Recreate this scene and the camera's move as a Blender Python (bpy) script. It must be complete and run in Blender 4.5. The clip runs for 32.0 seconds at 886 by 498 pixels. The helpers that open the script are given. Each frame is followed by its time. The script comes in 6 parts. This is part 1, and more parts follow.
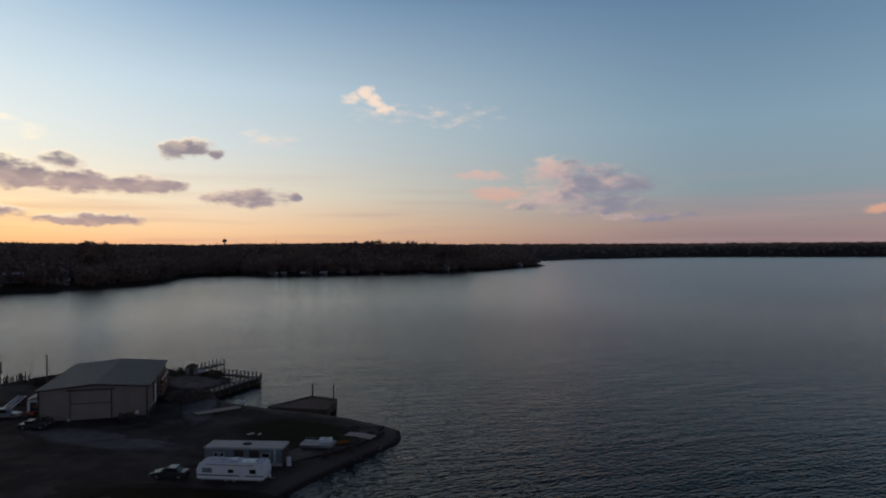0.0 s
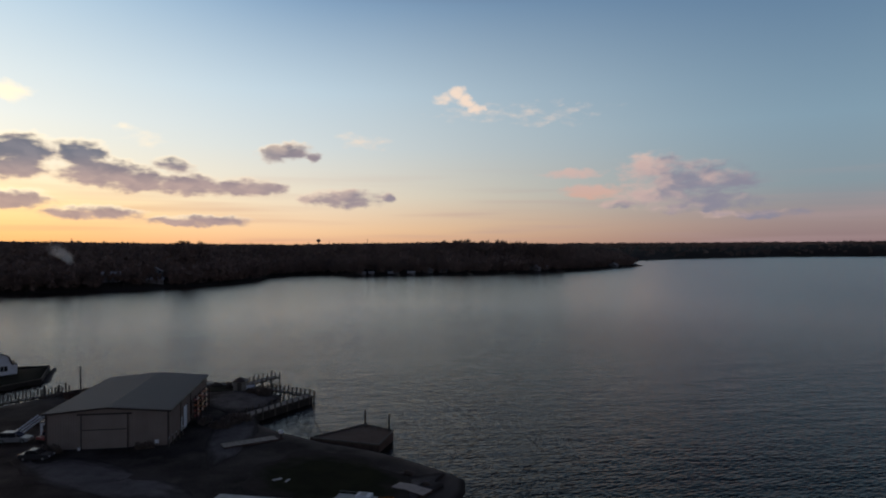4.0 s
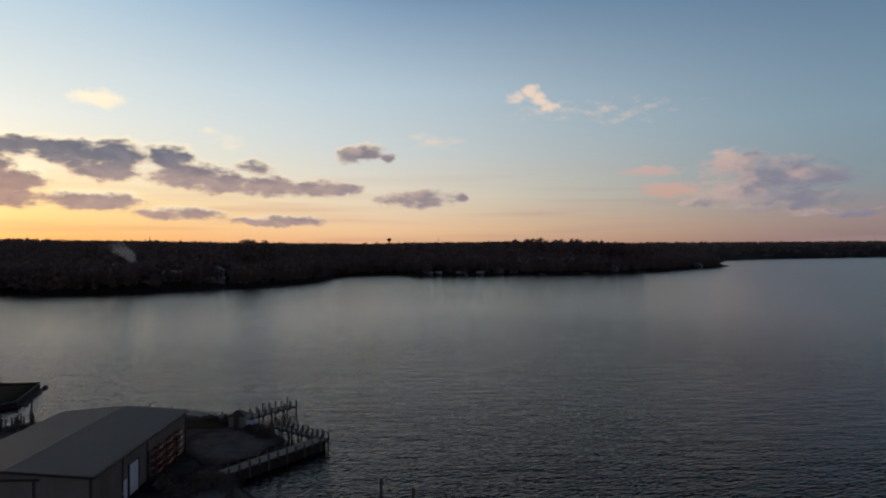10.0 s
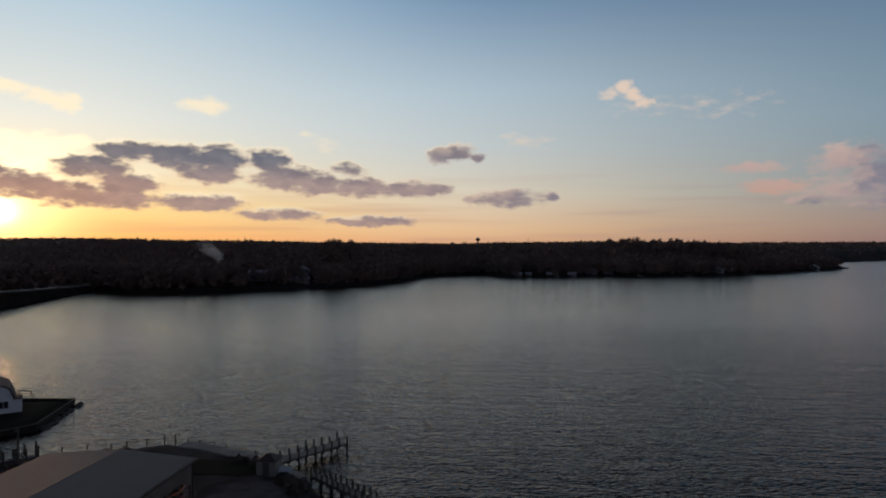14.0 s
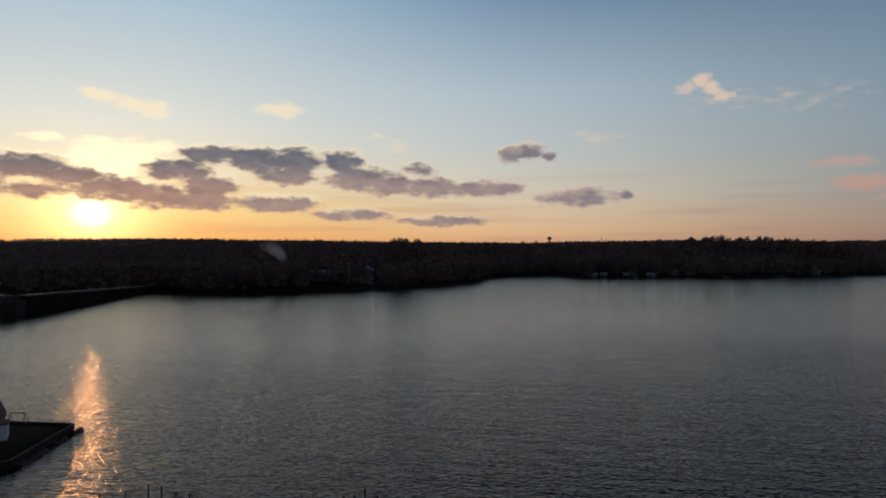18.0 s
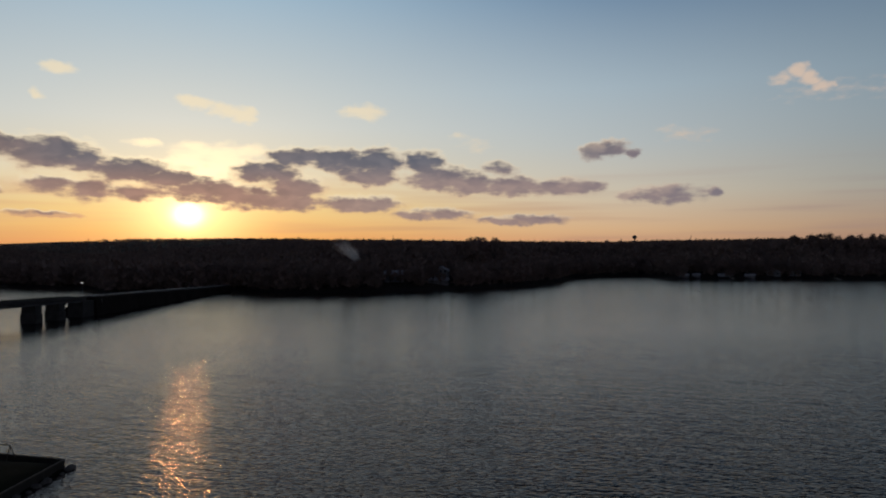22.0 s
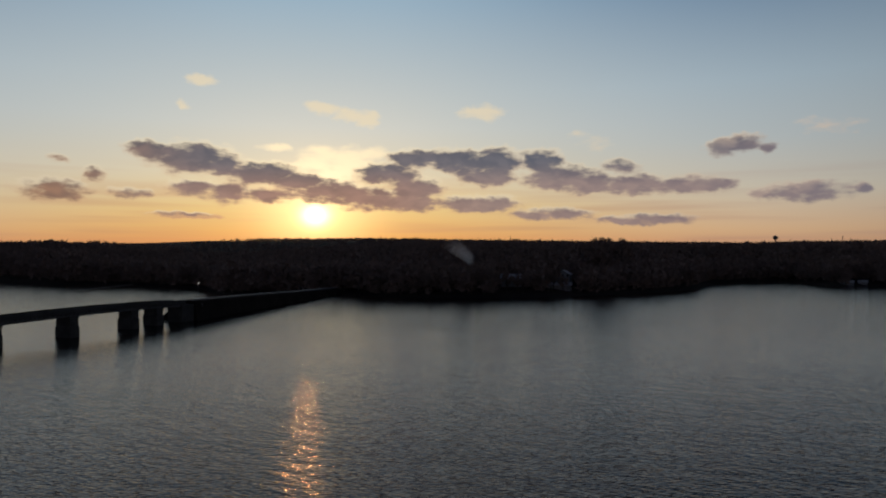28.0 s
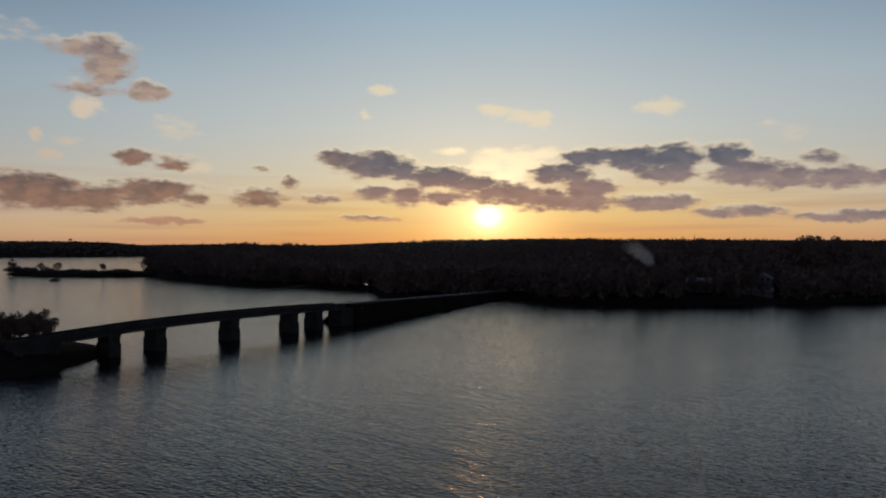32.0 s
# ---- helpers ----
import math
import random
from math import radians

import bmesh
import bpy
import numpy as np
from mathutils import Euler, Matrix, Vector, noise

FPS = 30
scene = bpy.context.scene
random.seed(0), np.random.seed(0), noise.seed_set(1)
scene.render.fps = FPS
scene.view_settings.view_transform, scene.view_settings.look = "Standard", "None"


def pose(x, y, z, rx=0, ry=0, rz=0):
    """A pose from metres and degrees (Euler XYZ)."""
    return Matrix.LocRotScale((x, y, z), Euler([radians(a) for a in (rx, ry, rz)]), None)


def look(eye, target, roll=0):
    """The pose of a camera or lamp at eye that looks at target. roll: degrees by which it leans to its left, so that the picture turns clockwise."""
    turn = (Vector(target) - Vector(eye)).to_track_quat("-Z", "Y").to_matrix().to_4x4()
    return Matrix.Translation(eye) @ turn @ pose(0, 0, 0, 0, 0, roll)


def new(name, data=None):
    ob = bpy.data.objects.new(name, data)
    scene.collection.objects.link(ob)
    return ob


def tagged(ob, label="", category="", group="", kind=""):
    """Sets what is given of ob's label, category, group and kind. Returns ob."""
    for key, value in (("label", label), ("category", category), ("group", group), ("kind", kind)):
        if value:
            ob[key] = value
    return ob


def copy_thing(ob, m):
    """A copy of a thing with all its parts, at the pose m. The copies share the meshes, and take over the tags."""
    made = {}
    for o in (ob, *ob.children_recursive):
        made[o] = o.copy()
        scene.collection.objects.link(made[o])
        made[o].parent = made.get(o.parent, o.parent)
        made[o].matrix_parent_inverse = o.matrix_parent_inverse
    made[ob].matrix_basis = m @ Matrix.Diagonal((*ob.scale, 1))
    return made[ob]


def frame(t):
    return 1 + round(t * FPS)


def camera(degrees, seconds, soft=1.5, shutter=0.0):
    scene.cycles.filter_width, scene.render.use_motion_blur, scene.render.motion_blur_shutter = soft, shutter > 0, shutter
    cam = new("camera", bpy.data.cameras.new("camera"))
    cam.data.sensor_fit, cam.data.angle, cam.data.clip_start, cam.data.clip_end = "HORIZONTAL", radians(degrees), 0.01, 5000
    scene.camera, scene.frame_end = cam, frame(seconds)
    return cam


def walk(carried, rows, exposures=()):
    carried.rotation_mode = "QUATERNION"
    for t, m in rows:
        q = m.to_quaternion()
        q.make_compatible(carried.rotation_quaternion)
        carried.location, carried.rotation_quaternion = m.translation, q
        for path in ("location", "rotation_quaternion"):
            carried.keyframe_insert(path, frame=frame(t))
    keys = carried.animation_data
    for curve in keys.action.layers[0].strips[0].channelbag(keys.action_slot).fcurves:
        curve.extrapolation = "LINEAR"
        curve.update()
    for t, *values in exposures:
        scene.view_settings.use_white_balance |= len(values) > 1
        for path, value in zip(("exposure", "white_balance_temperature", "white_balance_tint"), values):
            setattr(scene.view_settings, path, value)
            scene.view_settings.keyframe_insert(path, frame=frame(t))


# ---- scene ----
cam = camera(66.77, 32.0, soft=2.0)
PATH = [
    (0.0, pose(-0.00, 0.00, 28.00, 90.101, 0.060, -0.000)),
    (0.5, pose(0.48, 2.92, 28.02, 90.125, 0.106, 1.222)),
    (1.0, pose(0.89, 5.81, 28.02, 90.122, 0.138, 2.340)),
    (1.5, pose(1.24, 8.67, 28.01, 90.108, 0.170, 3.446)),
    (2.0, pose(1.51, 11.52, 27.98, 90.079, 0.183, 4.503)),
    (2.5, pose(1.68, 14.39, 27.98, 90.091, 0.165, 5.572)),
    (3.0, pose(1.80, 17.26, 28.00, 90.095, 0.153, 6.631)),
    (3.5, pose(1.80, 20.07, 28.00, 90.078, 0.151, 7.330)),
    (4.0, pose(1.79, 22.86, 27.99, 90.063, 0.128, 7.790)),
    (4.5, pose(1.75, 25.64, 27.96, 90.049, 0.095, 8.090)),
    (5.0, pose(1.71, 28.38, 27.92, 90.035, 0.060, 8.310)),
    (5.5, pose(1.65, 31.09, 27.85, 90.020, 0.030, 8.529)),
    (6.0, pose(1.58, 33.75, 27.76, 90.003, 0.014, 8.828)),
    (6.5, pose(1.49, 36.40, 27.67, 89.995, 0.021, 9.204)),
    (7.0, pose(1.32, 39.03, 27.60, 89.989, 0.054, 9.694)),
    (7.5, pose(1.17, 41.75, 27.57, 89.995, 0.077, 10.349)),
    (8.0, pose(0.97, 44.51, 27.57, 90.017, 0.089, 11.110)),
    (8.5, pose(0.69, 47.24, 27.56, 90.023, 0.102, 11.745)),
    (9.0, pose(0.31, 49.98, 27.56, 90.029, 0.105, 12.347)),
    (9.5, pose(-0.11, 52.75, 27.54, 90.022, 0.087, 13.008)),
    (10.0, pose(-0.53, 55.59, 27.51, 90.027, 0.069, 13.972)),
    (10.5, pose(-1.08, 58.39, 27.46, 90.020, 0.070, 15.131)),
    (11.0, pose(-1.71, 61.22, 27.44, 90.018, 0.068, 16.299)),
    (11.5, pose(-2.34, 64.13, 27.43, 90.022, 0.061, 17.438)),
    (12.0, pose(-2.95, 67.16, 27.44, 90.020, 0.040, 18.517)),
    (12.5, pose(-3.60, 70.21, 27.49, 90.017, 0.015, 19.527)),
    (13.0, pose(-4.36, 73.22, 27.54, 90.004, -0.002, 20.481)),
    (13.5, pose(-5.19, 76.23, 27.59, 90.004, -0.022, 21.193)),
    (14.0, pose(-6.10, 79.25, 27.66, 90.005, -0.035, 21.599)),
    (14.5, pose(-7.04, 82.21, 27.71, 90.014, -0.022, 22.026)),
    (15.0, pose(-8.00, 85.10, 27.72, 90.007, -0.002, 22.607)),
    (15.5, pose(-8.97, 87.94, 27.69, 89.990, 0.021, 23.313)),
    (16.0, pose(-9.95, 90.74, 27.65, 89.972, 0.043, 24.112)),
    (16.5, pose(-10.95, 93.53, 27.59, 89.959, 0.061, 24.976)),
    (17.0, pose(-11.97, 96.33, 27.55, 89.959, 0.070, 25.874)),
    (17.5, pose(-13.01, 99.11, 27.51, 89.960, 0.067, 26.748)),
    (18.0, pose(-14.08, 101.86, 27.47, 89.963, 0.067, 27.615)),
    (18.5, pose(-15.19, 104.64, 27.43, 89.950, 0.065, 28.493)),
    (19.0, pose(-16.33, 107.45, 27.41, 89.940, 0.077, 29.368)),
    (19.5, pose(-17.51, 110.26, 27.41, 89.933, 0.097, 30.251)),
    (20.0, pose(-18.73, 113.05, 27.42, 89.919, 0.117, 31.114)),
    (20.5, pose(-19.98, 115.76, 27.44, 89.916, 0.116, 31.958)),
    (21.0, pose(-21.27, 118.40, 27.45, 89.910, 0.115, 32.763)),
    (21.5, pose(-22.58, 120.96, 27.45, 89.908, 0.130, 33.611)),
    (22.0, pose(-23.92, 123.48, 27.46, 89.915, 0.127, 34.443)),
    (22.5, pose(-25.31, 125.97, 27.48, 89.911, 0.104, 35.296)),
    (23.0, pose(-26.77, 128.46, 27.53, 89.913, 0.079, 36.151)),
    (23.5, pose(-28.34, 130.93, 27.65, 89.916, 0.048, 37.055)),
    (24.0, pose(-30.05, 133.33, 27.82, 89.912, 0.029, 37.882)),
    (24.5, pose(-31.86, 135.66, 28.00, 89.912, 0.033, 38.724)),
    (25.0, pose(-33.74, 137.93, 28.16, 89.927, -0.001, 39.541)),
    (25.5, pose(-35.66, 140.14, 28.27, 89.919, -0.038, 40.394)),
    (26.0, pose(-37.61, 142.31, 28.35, 89.908, -0.069, 41.203)),
    (26.5, pose(-39.59, 144.46, 28.40, 89.896, -0.093, 41.989)),
    (27.0, pose(-41.60, 146.59, 28.44, 89.890, -0.109, 42.774)),
    (27.5, pose(-43.63, 148.73, 28.47, 89.891, -0.114, 43.577)),
    (28.0, pose(-45.68, 150.90, 28.52, 89.906, -0.104, 44.420)),
    (28.5, pose(-47.76, 153.09, 28.58, 89.904, -0.084, 45.232)),
    (29.0, pose(-49.89, 155.32, 28.65, 89.927, -0.063, 46.553)),
    (29.5, pose(-52.04, 157.56, 28.71, 89.943, -0.041, 47.850)),
    (30.0, pose(-54.25, 159.79, 28.75, 89.961, -0.002, 49.106)),
    (30.5, pose(-56.50, 162.00, 28.75, 89.957, 0.058, 50.612)),
    (31.0, pose(-58.75, 164.24, 28.73, 89.963, 0.098, 53.767)),
    (31.5, pose(-61.02, 166.46, 28.69, 89.971, 0.126, 56.762)),
    (32.0, pose(-63.29, 168.64, 28.64, 89.965, 0.153, 59.063)),
]
walk(cam, PATH, exposures=[(0.0, 0.29), (13.0, 0.0), (23.0, -0.33), (32.0, -0.45)])

# ---- light ----
SUN_AZ = 55.2      # degrees, counted from +y towards -x
SUN_EL = 2.7
sun_way = Vector((-math.sin(radians(SUN_AZ)) * math.cos(radians(SUN_EL)),
                  math.cos(radians(SUN_AZ)) * math.cos(radians(SUN_EL)),
                  math.sin(radians(SUN_EL))))

world = bpy.data.worlds.new("evening_sky")
scene.world = world
world.use_nodes = True
WN, WL = world.node_tree.nodes, world.node_tree.links
WN.clear()


def link_or_set(tree_links, socket, value):
    if isinstance(value, bpy.types.NodeSocket):
        tree_links.new(value, socket)
    else:
        socket.default_value = value


def wmath(op, a, b=0.0, c=0.0, clamp=False):
    n = WN.new("ShaderNodeMath")
    n.operation, n.use_clamp = op, clamp
    for s, v in zip(n.inputs, (a, b, c)):
        link_or_set(WL, s, v)
    return n.outputs[0]


def wvec(op, a, b=(0, 0, 0), c=(0, 0, 0)):
    n = WN.new("ShaderNodeVectorMath")
    n.operation = op
    for s, v in zip(n.inputs, (a, b, c)):
        link_or_set(WL, s, v)
    return n.outputs["Value"] if op in ("DOT_PRODUCT", "LENGTH") else n.outputs[0]


def wmix(fac, a, b):
    n = WN.new("ShaderNodeMix")
    n.data_type = "RGBA"
    link_or_set(WL, n.inputs[0], fac)
    link_or_set(WL, n.inputs[6], a)
    link_or_set(WL, n.inputs[7], b)
    return n.outputs[2]


def smooth(x, lo, hi):
    n = WN.new("ShaderNodeMapRange")
    n.interpolation_type = "SMOOTHSTEP"
    link_or_set(WL, n.inputs[0], x)
    n.inputs[1].default_value, n.inputs[2].default_value = lo, hi
    return n.outputs[0]


sky = WN.new("ShaderNodeTexSky")
sky.sky_type = "NISHITA"
sky.sun_disc = False
sky.sun_elevation = radians(SUN_EL)
sky.sun_rotation = radians(-SUN_AZ)
sky.altitude, sky.air_density, sky.dust_density, sky.ozone_density = 0, 1.0, 0.6, 1.5

coord = WN.new("ShaderNodeTexCoord").outputs["Generated"]
sep = WN.new("ShaderNodeSeparateXYZ")
WL.new(coord, sep.inputs[0])
dx, dy, dz = sep.outputs
azim = wmath("MULTIPLY", wmath("ARCTAN2", wmath("MULTIPLY", dx, -1.0), dy), 57.29578)
elev = wmath("MULTIPLY", wmath("ARCSINE", dz), 57.29578)
comb = WN.new("ShaderNodeCombineXYZ")
WL.new(azim, comb.inputs[0])
WL.new(elev, comb.inputs[1])
plan = comb.outputs[0]

# angle from the sun, in degrees
toward = wmath("MULTIPLY", wmath("ARCCOSINE", wvec("DOT_PRODUCT", coord, tuple(sun_way))), 57.29578)

def lin(r, g, b):
    return tuple(((c / 255 + 0.055) / 1.055) ** 2.4 if c > 10 else c / 255 / 12.92 for c in (r, g, b)) + (1.0,)


def height_ramp(stops):
    """Colour by elevation: (degrees, colour) from the horizon up."""
    n = WN.new("ShaderNodeValToRGB")
    r = n.color_ramp
    while len(r.elements) < len(stops):
        r.elements.new(0.5)
    for e, (deg, col) in zip(r.elements, stops):
        e.position, e.color = deg / 60, lin(*col)
    WL.new(wmath("DIVIDE", elev, 60.0, clamp=True), n.inputs[0])
    return n.outputs[0]


# afterglow: three ramps, beside the sun, forty degrees away and far from it
turned = wmath("ABSOLUTE", wmath("SUBTRACT", azim, SUN_AZ))
aside = wmath("MINIMUM", turned, wmath("SUBTRACT", 360.0, turned))
near_glow = height_ramp([(0, (238, 152, 88)), (1.5, (246, 188, 112)), (3.2, (250, 214, 142)), (6, (244, 229, 196)), (10, (226, 228, 221)), (20, (172, 199, 218)), (26, (186, 188, 200)), (36, (156, 153, 166)), (60, (44, 48, 68))])
mid_glow = height_ramp([(0, (214, 158, 124)), (1.5, (230, 190, 150)), (4.5, (220, 208, 188)), (8.5, (197, 204, 205)), (13, (178, 196, 208)), (20, (124, 152, 180)), (24, (62, 71, 103)), (34, (32, 36, 57)), (60, (27, 29, 48))])
far_glow = height_ramp([(0, (134, 110, 115)), (2, (150, 132, 133)), (5, (131, 147, 157)), (10, (127, 153, 171)), (20, (92, 122, 153)), (23, (50, 60, 88)), (34, (28, 32, 52)), (60, (18, 21, 36))])
back_glow = height_ramp([(0, (122, 116, 124)), (4, (134, 124, 130)), (12, (104, 112, 126)), (24, (58, 70, 90)), (60, (28, 38, 58))])
glow = wmix(smooth(aside, 34, 80), wmix(smooth(aside, 2, 40), near_glow, mid_glow), far_glow)
glow = wmix(smooth(aside, 90, 130), glow, back_glow)
dusk = wvec("SCALE", glow)
WL.new(wmath("MULTIPLY_ADD", wmath("MULTIPLY", smooth(aside, 25, 55), smooth(aside, 115, 80)), -0.16, 1.0), dusk.node.inputs["Scale"])
glow = dusk

# thin level streaks of haze low in the sky
streak = WN.new("ShaderNodeTexNoise")
streak.inputs["Scale"].default_value = 1.0
streak.inputs["Detail"].default_value = 2
WL.new(wvec("MULTIPLY", plan, (0.05, 0.95, 1)), streak.inputs["Vector"])
hazy = wmath("MULTIPLY", smooth(streak.outputs[0], 0.45, 0.72), wmath("SUBTRACT", 1.0, smooth(elev, 2.5, 8.0)))
glow = wmix(wmath("MULTIPLY", hazy, 0.4), glow, wmix(smooth(aside, 6, 60), lin(206, 148, 118), lin(158, 136, 138)))

# clouds: soft puffs, broken up by noise
warp = WN.new("ShaderNodeTexNoise")
warp.inputs["Scale"].default_value = 0.9
warp.inputs["Detail"].default_value = 2
WL.new(plan, warp.inputs["Vector"])
shifted = wvec("MULTIPLY_ADD", wvec("SUBTRACT", warp.outputs["Color"], (0.5, 0.5, 0.5)), (1.5, 0.7, 0), plan)
field = None
veil = None
upper = None
facing = None
mass = None


def puff(az, el, half_wide, half_high, weight):
    """One rounded lump of a cloud, in degrees."""
    global field, veil, upper, facing, mass
    k = (1 / (half_wide * 1.3), 1 / (half_high * 1.42), 0)
    q = wvec("MULTIPLY_ADD", shifted, k, (-az * k[0], -el * k[1], 0))
    v = wmath("MULTIPLY_ADD", wvec("DOT_PRODUCT", q, q), -weight, weight)
    if weight < 0.56:
        veil = v if veil is None else wmath("SMOOTH_MAX", veil, v, 0.12)
    else:
        field = v if field is None else wmath("SMOOTH_MAX", field, v, 0.12)
        # how far up in its own lumps a point of the cloud lies
        p = wmath("ADD", v, 0.45, clamp=True)
        y = wvec("DOT_PRODUCT", q, (0, 1, 0))
        upper = wmath("MULTIPLY", p, y) if upper is None else wmath("MULTIPLY_ADD", p, y, upper)
        x = wvec("DOT_PRODUCT", q, (0.9, 0.5, 0))
        facing = wmath("MULTIPLY", p, x) if facing is None else wmath("MULTIPLY_ADD", p, x, facing)
        mass = wmath("ADD", p, 0.001) if mass is None else wmath("ADD", mass, p)


# bank beside the sun
puff(46.8, 7.50, 2.09, 0.65, 1.00)
puff(43.0, 7.34, 2.85, 0.85, 1.00)
puff(40.2, 7.28, 2.39, 0.94, 1.00)
puff(36.1, 7.15, 1.68, 0.85, 1.00)
puff(40.7, 6.09, 2.15, 0.71, 1.00)
puff(34.4, 5.86, 2.88, 0.86, 1.00)
puff(32.0, 5.32, 2.63, 0.71, 1.00)
puff(28.7, 5.19, 2.84, 0.66, 1.00)
puff(24.5, 5.03, 2.77, 0.61, 1.00)
puff(21.9, 5.06, 1.13, 0.42, 0.80)
puff(49.1, 6.24, 2.29, 0.79, 1.00)
puff(46.8, 4.93, 2.23, 0.85, 1.00)
puff(54.0, 4.65, 2.62, 0.91, 1.00)
puff(50.9, 4.17, 2.92, 0.83, 1.00)
puff(47.3, 3.89, 2.55, 0.71, 1.00)
puff(41.6, 3.70, 3.24, 0.57, 1.00)
puff(35.4, 2.85, 2.98, 0.43, 0.90)
puff(27.7, 2.33, 3.67, 0.33, 0.90)
# bank on the far side of the sun
puff(68.2, 7.60, 1.38, 0.56, 1.00)
puff(64.9, 7.06, 2.96, 1.00, 1.00)
puff(62.5, 6.70, 1.35, 0.77, 1.00)
puff(59.5, 6.03, 3.04, 0.79, 1.00)
puff(56.6, 5.39, 2.11, 0.76, 1.00)
puff(64.9, 4.64, 1.78, 0.59, 0.80)
puff(62.1, 4.45, 1.95, 0.73, 0.80)
puff(58.7, 4.34, 2.05, 0.57, 0.80)
puff(65.7, 2.64, 2.01, 0.17, 0.70)
# single small clouds
puff(21.7, 7.91, 1.26, 0.55, 0.90)
puff(20.4, 8.13, 1.56, 0.54, 0.90)
puff(18.8, 7.71, 0.61, 0.36, 0.70)
puff(16.0, 4.31, 2.63, 0.63, 0.85)
puff(18.4, 4.15, 1.31, 0.41, 0.60)
puff(12.5, 4.42, 0.65, 0.31, 0.70)
puff(29.9, 6.81, 1.05, 0.38, 0.70)
puff(33.0, 9.34, 0.67, 0.28, 0.20)
puff(15.2, 9.51, 1.26, 0.22, 0.10)
# thin bright clouds
puff(41.1, 11.33, 1.82, 0.55, 0.50)
puff(54.5, 11.53, 1.52, 0.44, 0.50)
puff(52.3, 11.04, 1.56, 0.49, 0.50)
puff(50.7, 10.76, 0.99, 0.54, 0.55)
puff(64.3, 13.26, 1.12, 0.44, 0.50)
puff(65.6, 11.27, 0.55, 0.36, 0.45)
puff(52.3, 7.12, 1.78, 1.14, 0.50)
puff(54.7, 7.61, 1.73, 0.72, 0.45)
puff(58.3, 8.19, 1.16, 0.26, 0.40)
puff(53.2, 6.41, 2.20, 0.64, 0.45)
puff(50.6, 8.0, 1.3, 0.45, 0.50)
puff(55.6, 6.9, 1.5, 0.40, 0.50)
# high hooked cloud
puff(7.6, 12.65, 0.80, 0.36, 0.42)
puff(6.6, 13.2, 0.72, 0.42, 0.52)
puff(5.8, 12.5, 0.72, 0.48, 0.55)
puff(5.0, 11.8, 0.70, 0.36, 0.48)
puff(2.1, 11.41, 3.60, 0.37, 0.05)
puff(-1.3, 11.22, 1.54, 0.46, 0.05)
# pink clouds away from the sun
puff(-9.8, 6.52, 2.24, 0.84, 0.58)
puff(-12.4, 5.53, 3.44, 1.03, 0.74)
puff(-15.8, 5.30, 1.78, 0.60, 0.72)
puff(-10.3, 4.53, 2.80, 0.66, 0.60)
puff(-13.3, 3.69, 3.87, 0.61, 0.60)
puff(-4.6, 4.84, 2.30, 0.43, 0.55)
puff(-3.4, 6.28, 2.16, 0.33, 0.45)
puff(-7.0, 3.77, 1.33, 0.29, 0.67)
puff(-17.1, 2.75, 2.86, 0.28, 0.67)
puff(-33.1, 3.03, 0.95, 0.32, 0.55)
puff(29.2, 6.57, 1.03, 0.42, 0.67)
puff(31.8, 8.69, 1.04, 0.48, 0.14)
puff(14.3, 9.05, 1.58, 0.36, 0.12)
# tall cloud and its company
puff(87.1, 14.83, 1.88, 0.60, 0.70)
puff(85.6, 14.82, 1.74, 0.89, 0.80)
puff(85.6, 13.61, 1.62, 0.98, 0.90)
puff(86.7, 12.06, 1.89, 0.49, 0.60)
puff(82.7, 12.15, 1.29, 0.67, 0.85)
puff(87.1, 10.67, 1.05, 0.66, 0.55)
puff(90.3, 8.35, 0.42, 0.44, 0.55)
puff(89.5, 7.03, 0.79, 0.33, 0.50)
puff(80.7, 9.60, 1.50, 0.78, 0.22)
puff(91.4, 15.38, 1.72, 0.49, 0.12)
puff(88.2, 8.11, 0.92, 0.33, 0.35)
# low clouds away from the bank
puff(83.6, 7.13, 1.43, 0.52, 0.85)
puff(80.9, 6.83, 1.33, 0.48, 0.75)
puff(79.3, 6.45, 1.27, 0.36, 0.50)
puff(90.7, 4.39, 3.84, 1.02, 1.00)
puff(88.2, 3.87, 4.77, 0.84, 1.00)
puff(82.6, 4.57, 3.15, 0.79, 0.95)
puff(79.3, 4.04, 1.06, 0.54, 0.70)
puff(74.5, 4.22, 2.06, 0.65, 0.80)
puff(69.3, 4.20, 1.31, 0.38, 0.70)
puff(71.8, 5.53, 0.69, 0.47, 0.70)
puff(74.3, 6.53, 0.67, 0.28, 0.60)
puff(81.6, 2.21, 2.87, 0.22, 0.55)
puff(65.0, 2.52, 2.14, 0.19, 0.55)

ragged = WN.new("ShaderNodeTexNoise")
ragged.inputs["Scale"].default_value = 1.0
ragged.inputs["Detail"].default_value = 3
ragged.inputs["Roughness"].default_value = 0.5
WL.new(wvec("MULTIPLY", plan, (0.6, 1.5, 1)), ragged.inputs["Vector"])
fray = WN.new("ShaderNodeTexNoise")
fray.inputs["Scale"].default_value = 1.0
fray.inputs["Detail"].default_value = 2
fray.inputs["Roughness"].default_value = 0.55
WL.new(wvec("MULTIPLY", shifted, (1.3, 3.4, 1)), fray.inputs["Vector"])
fine = wmath("SUBTRACT", fray.outputs[0], 0.5)
rough = wmath("MULTIPLY_ADD", fine, 0.28, wmath("SUBTRACT", ragged.outputs[0], 0.5))
height = wmath("DIVIDE", upper, mass)
crown = smooth(height, -0.15, 0.75)
body = wmath("MULTIPLY_ADD", rough, 1.6, field)
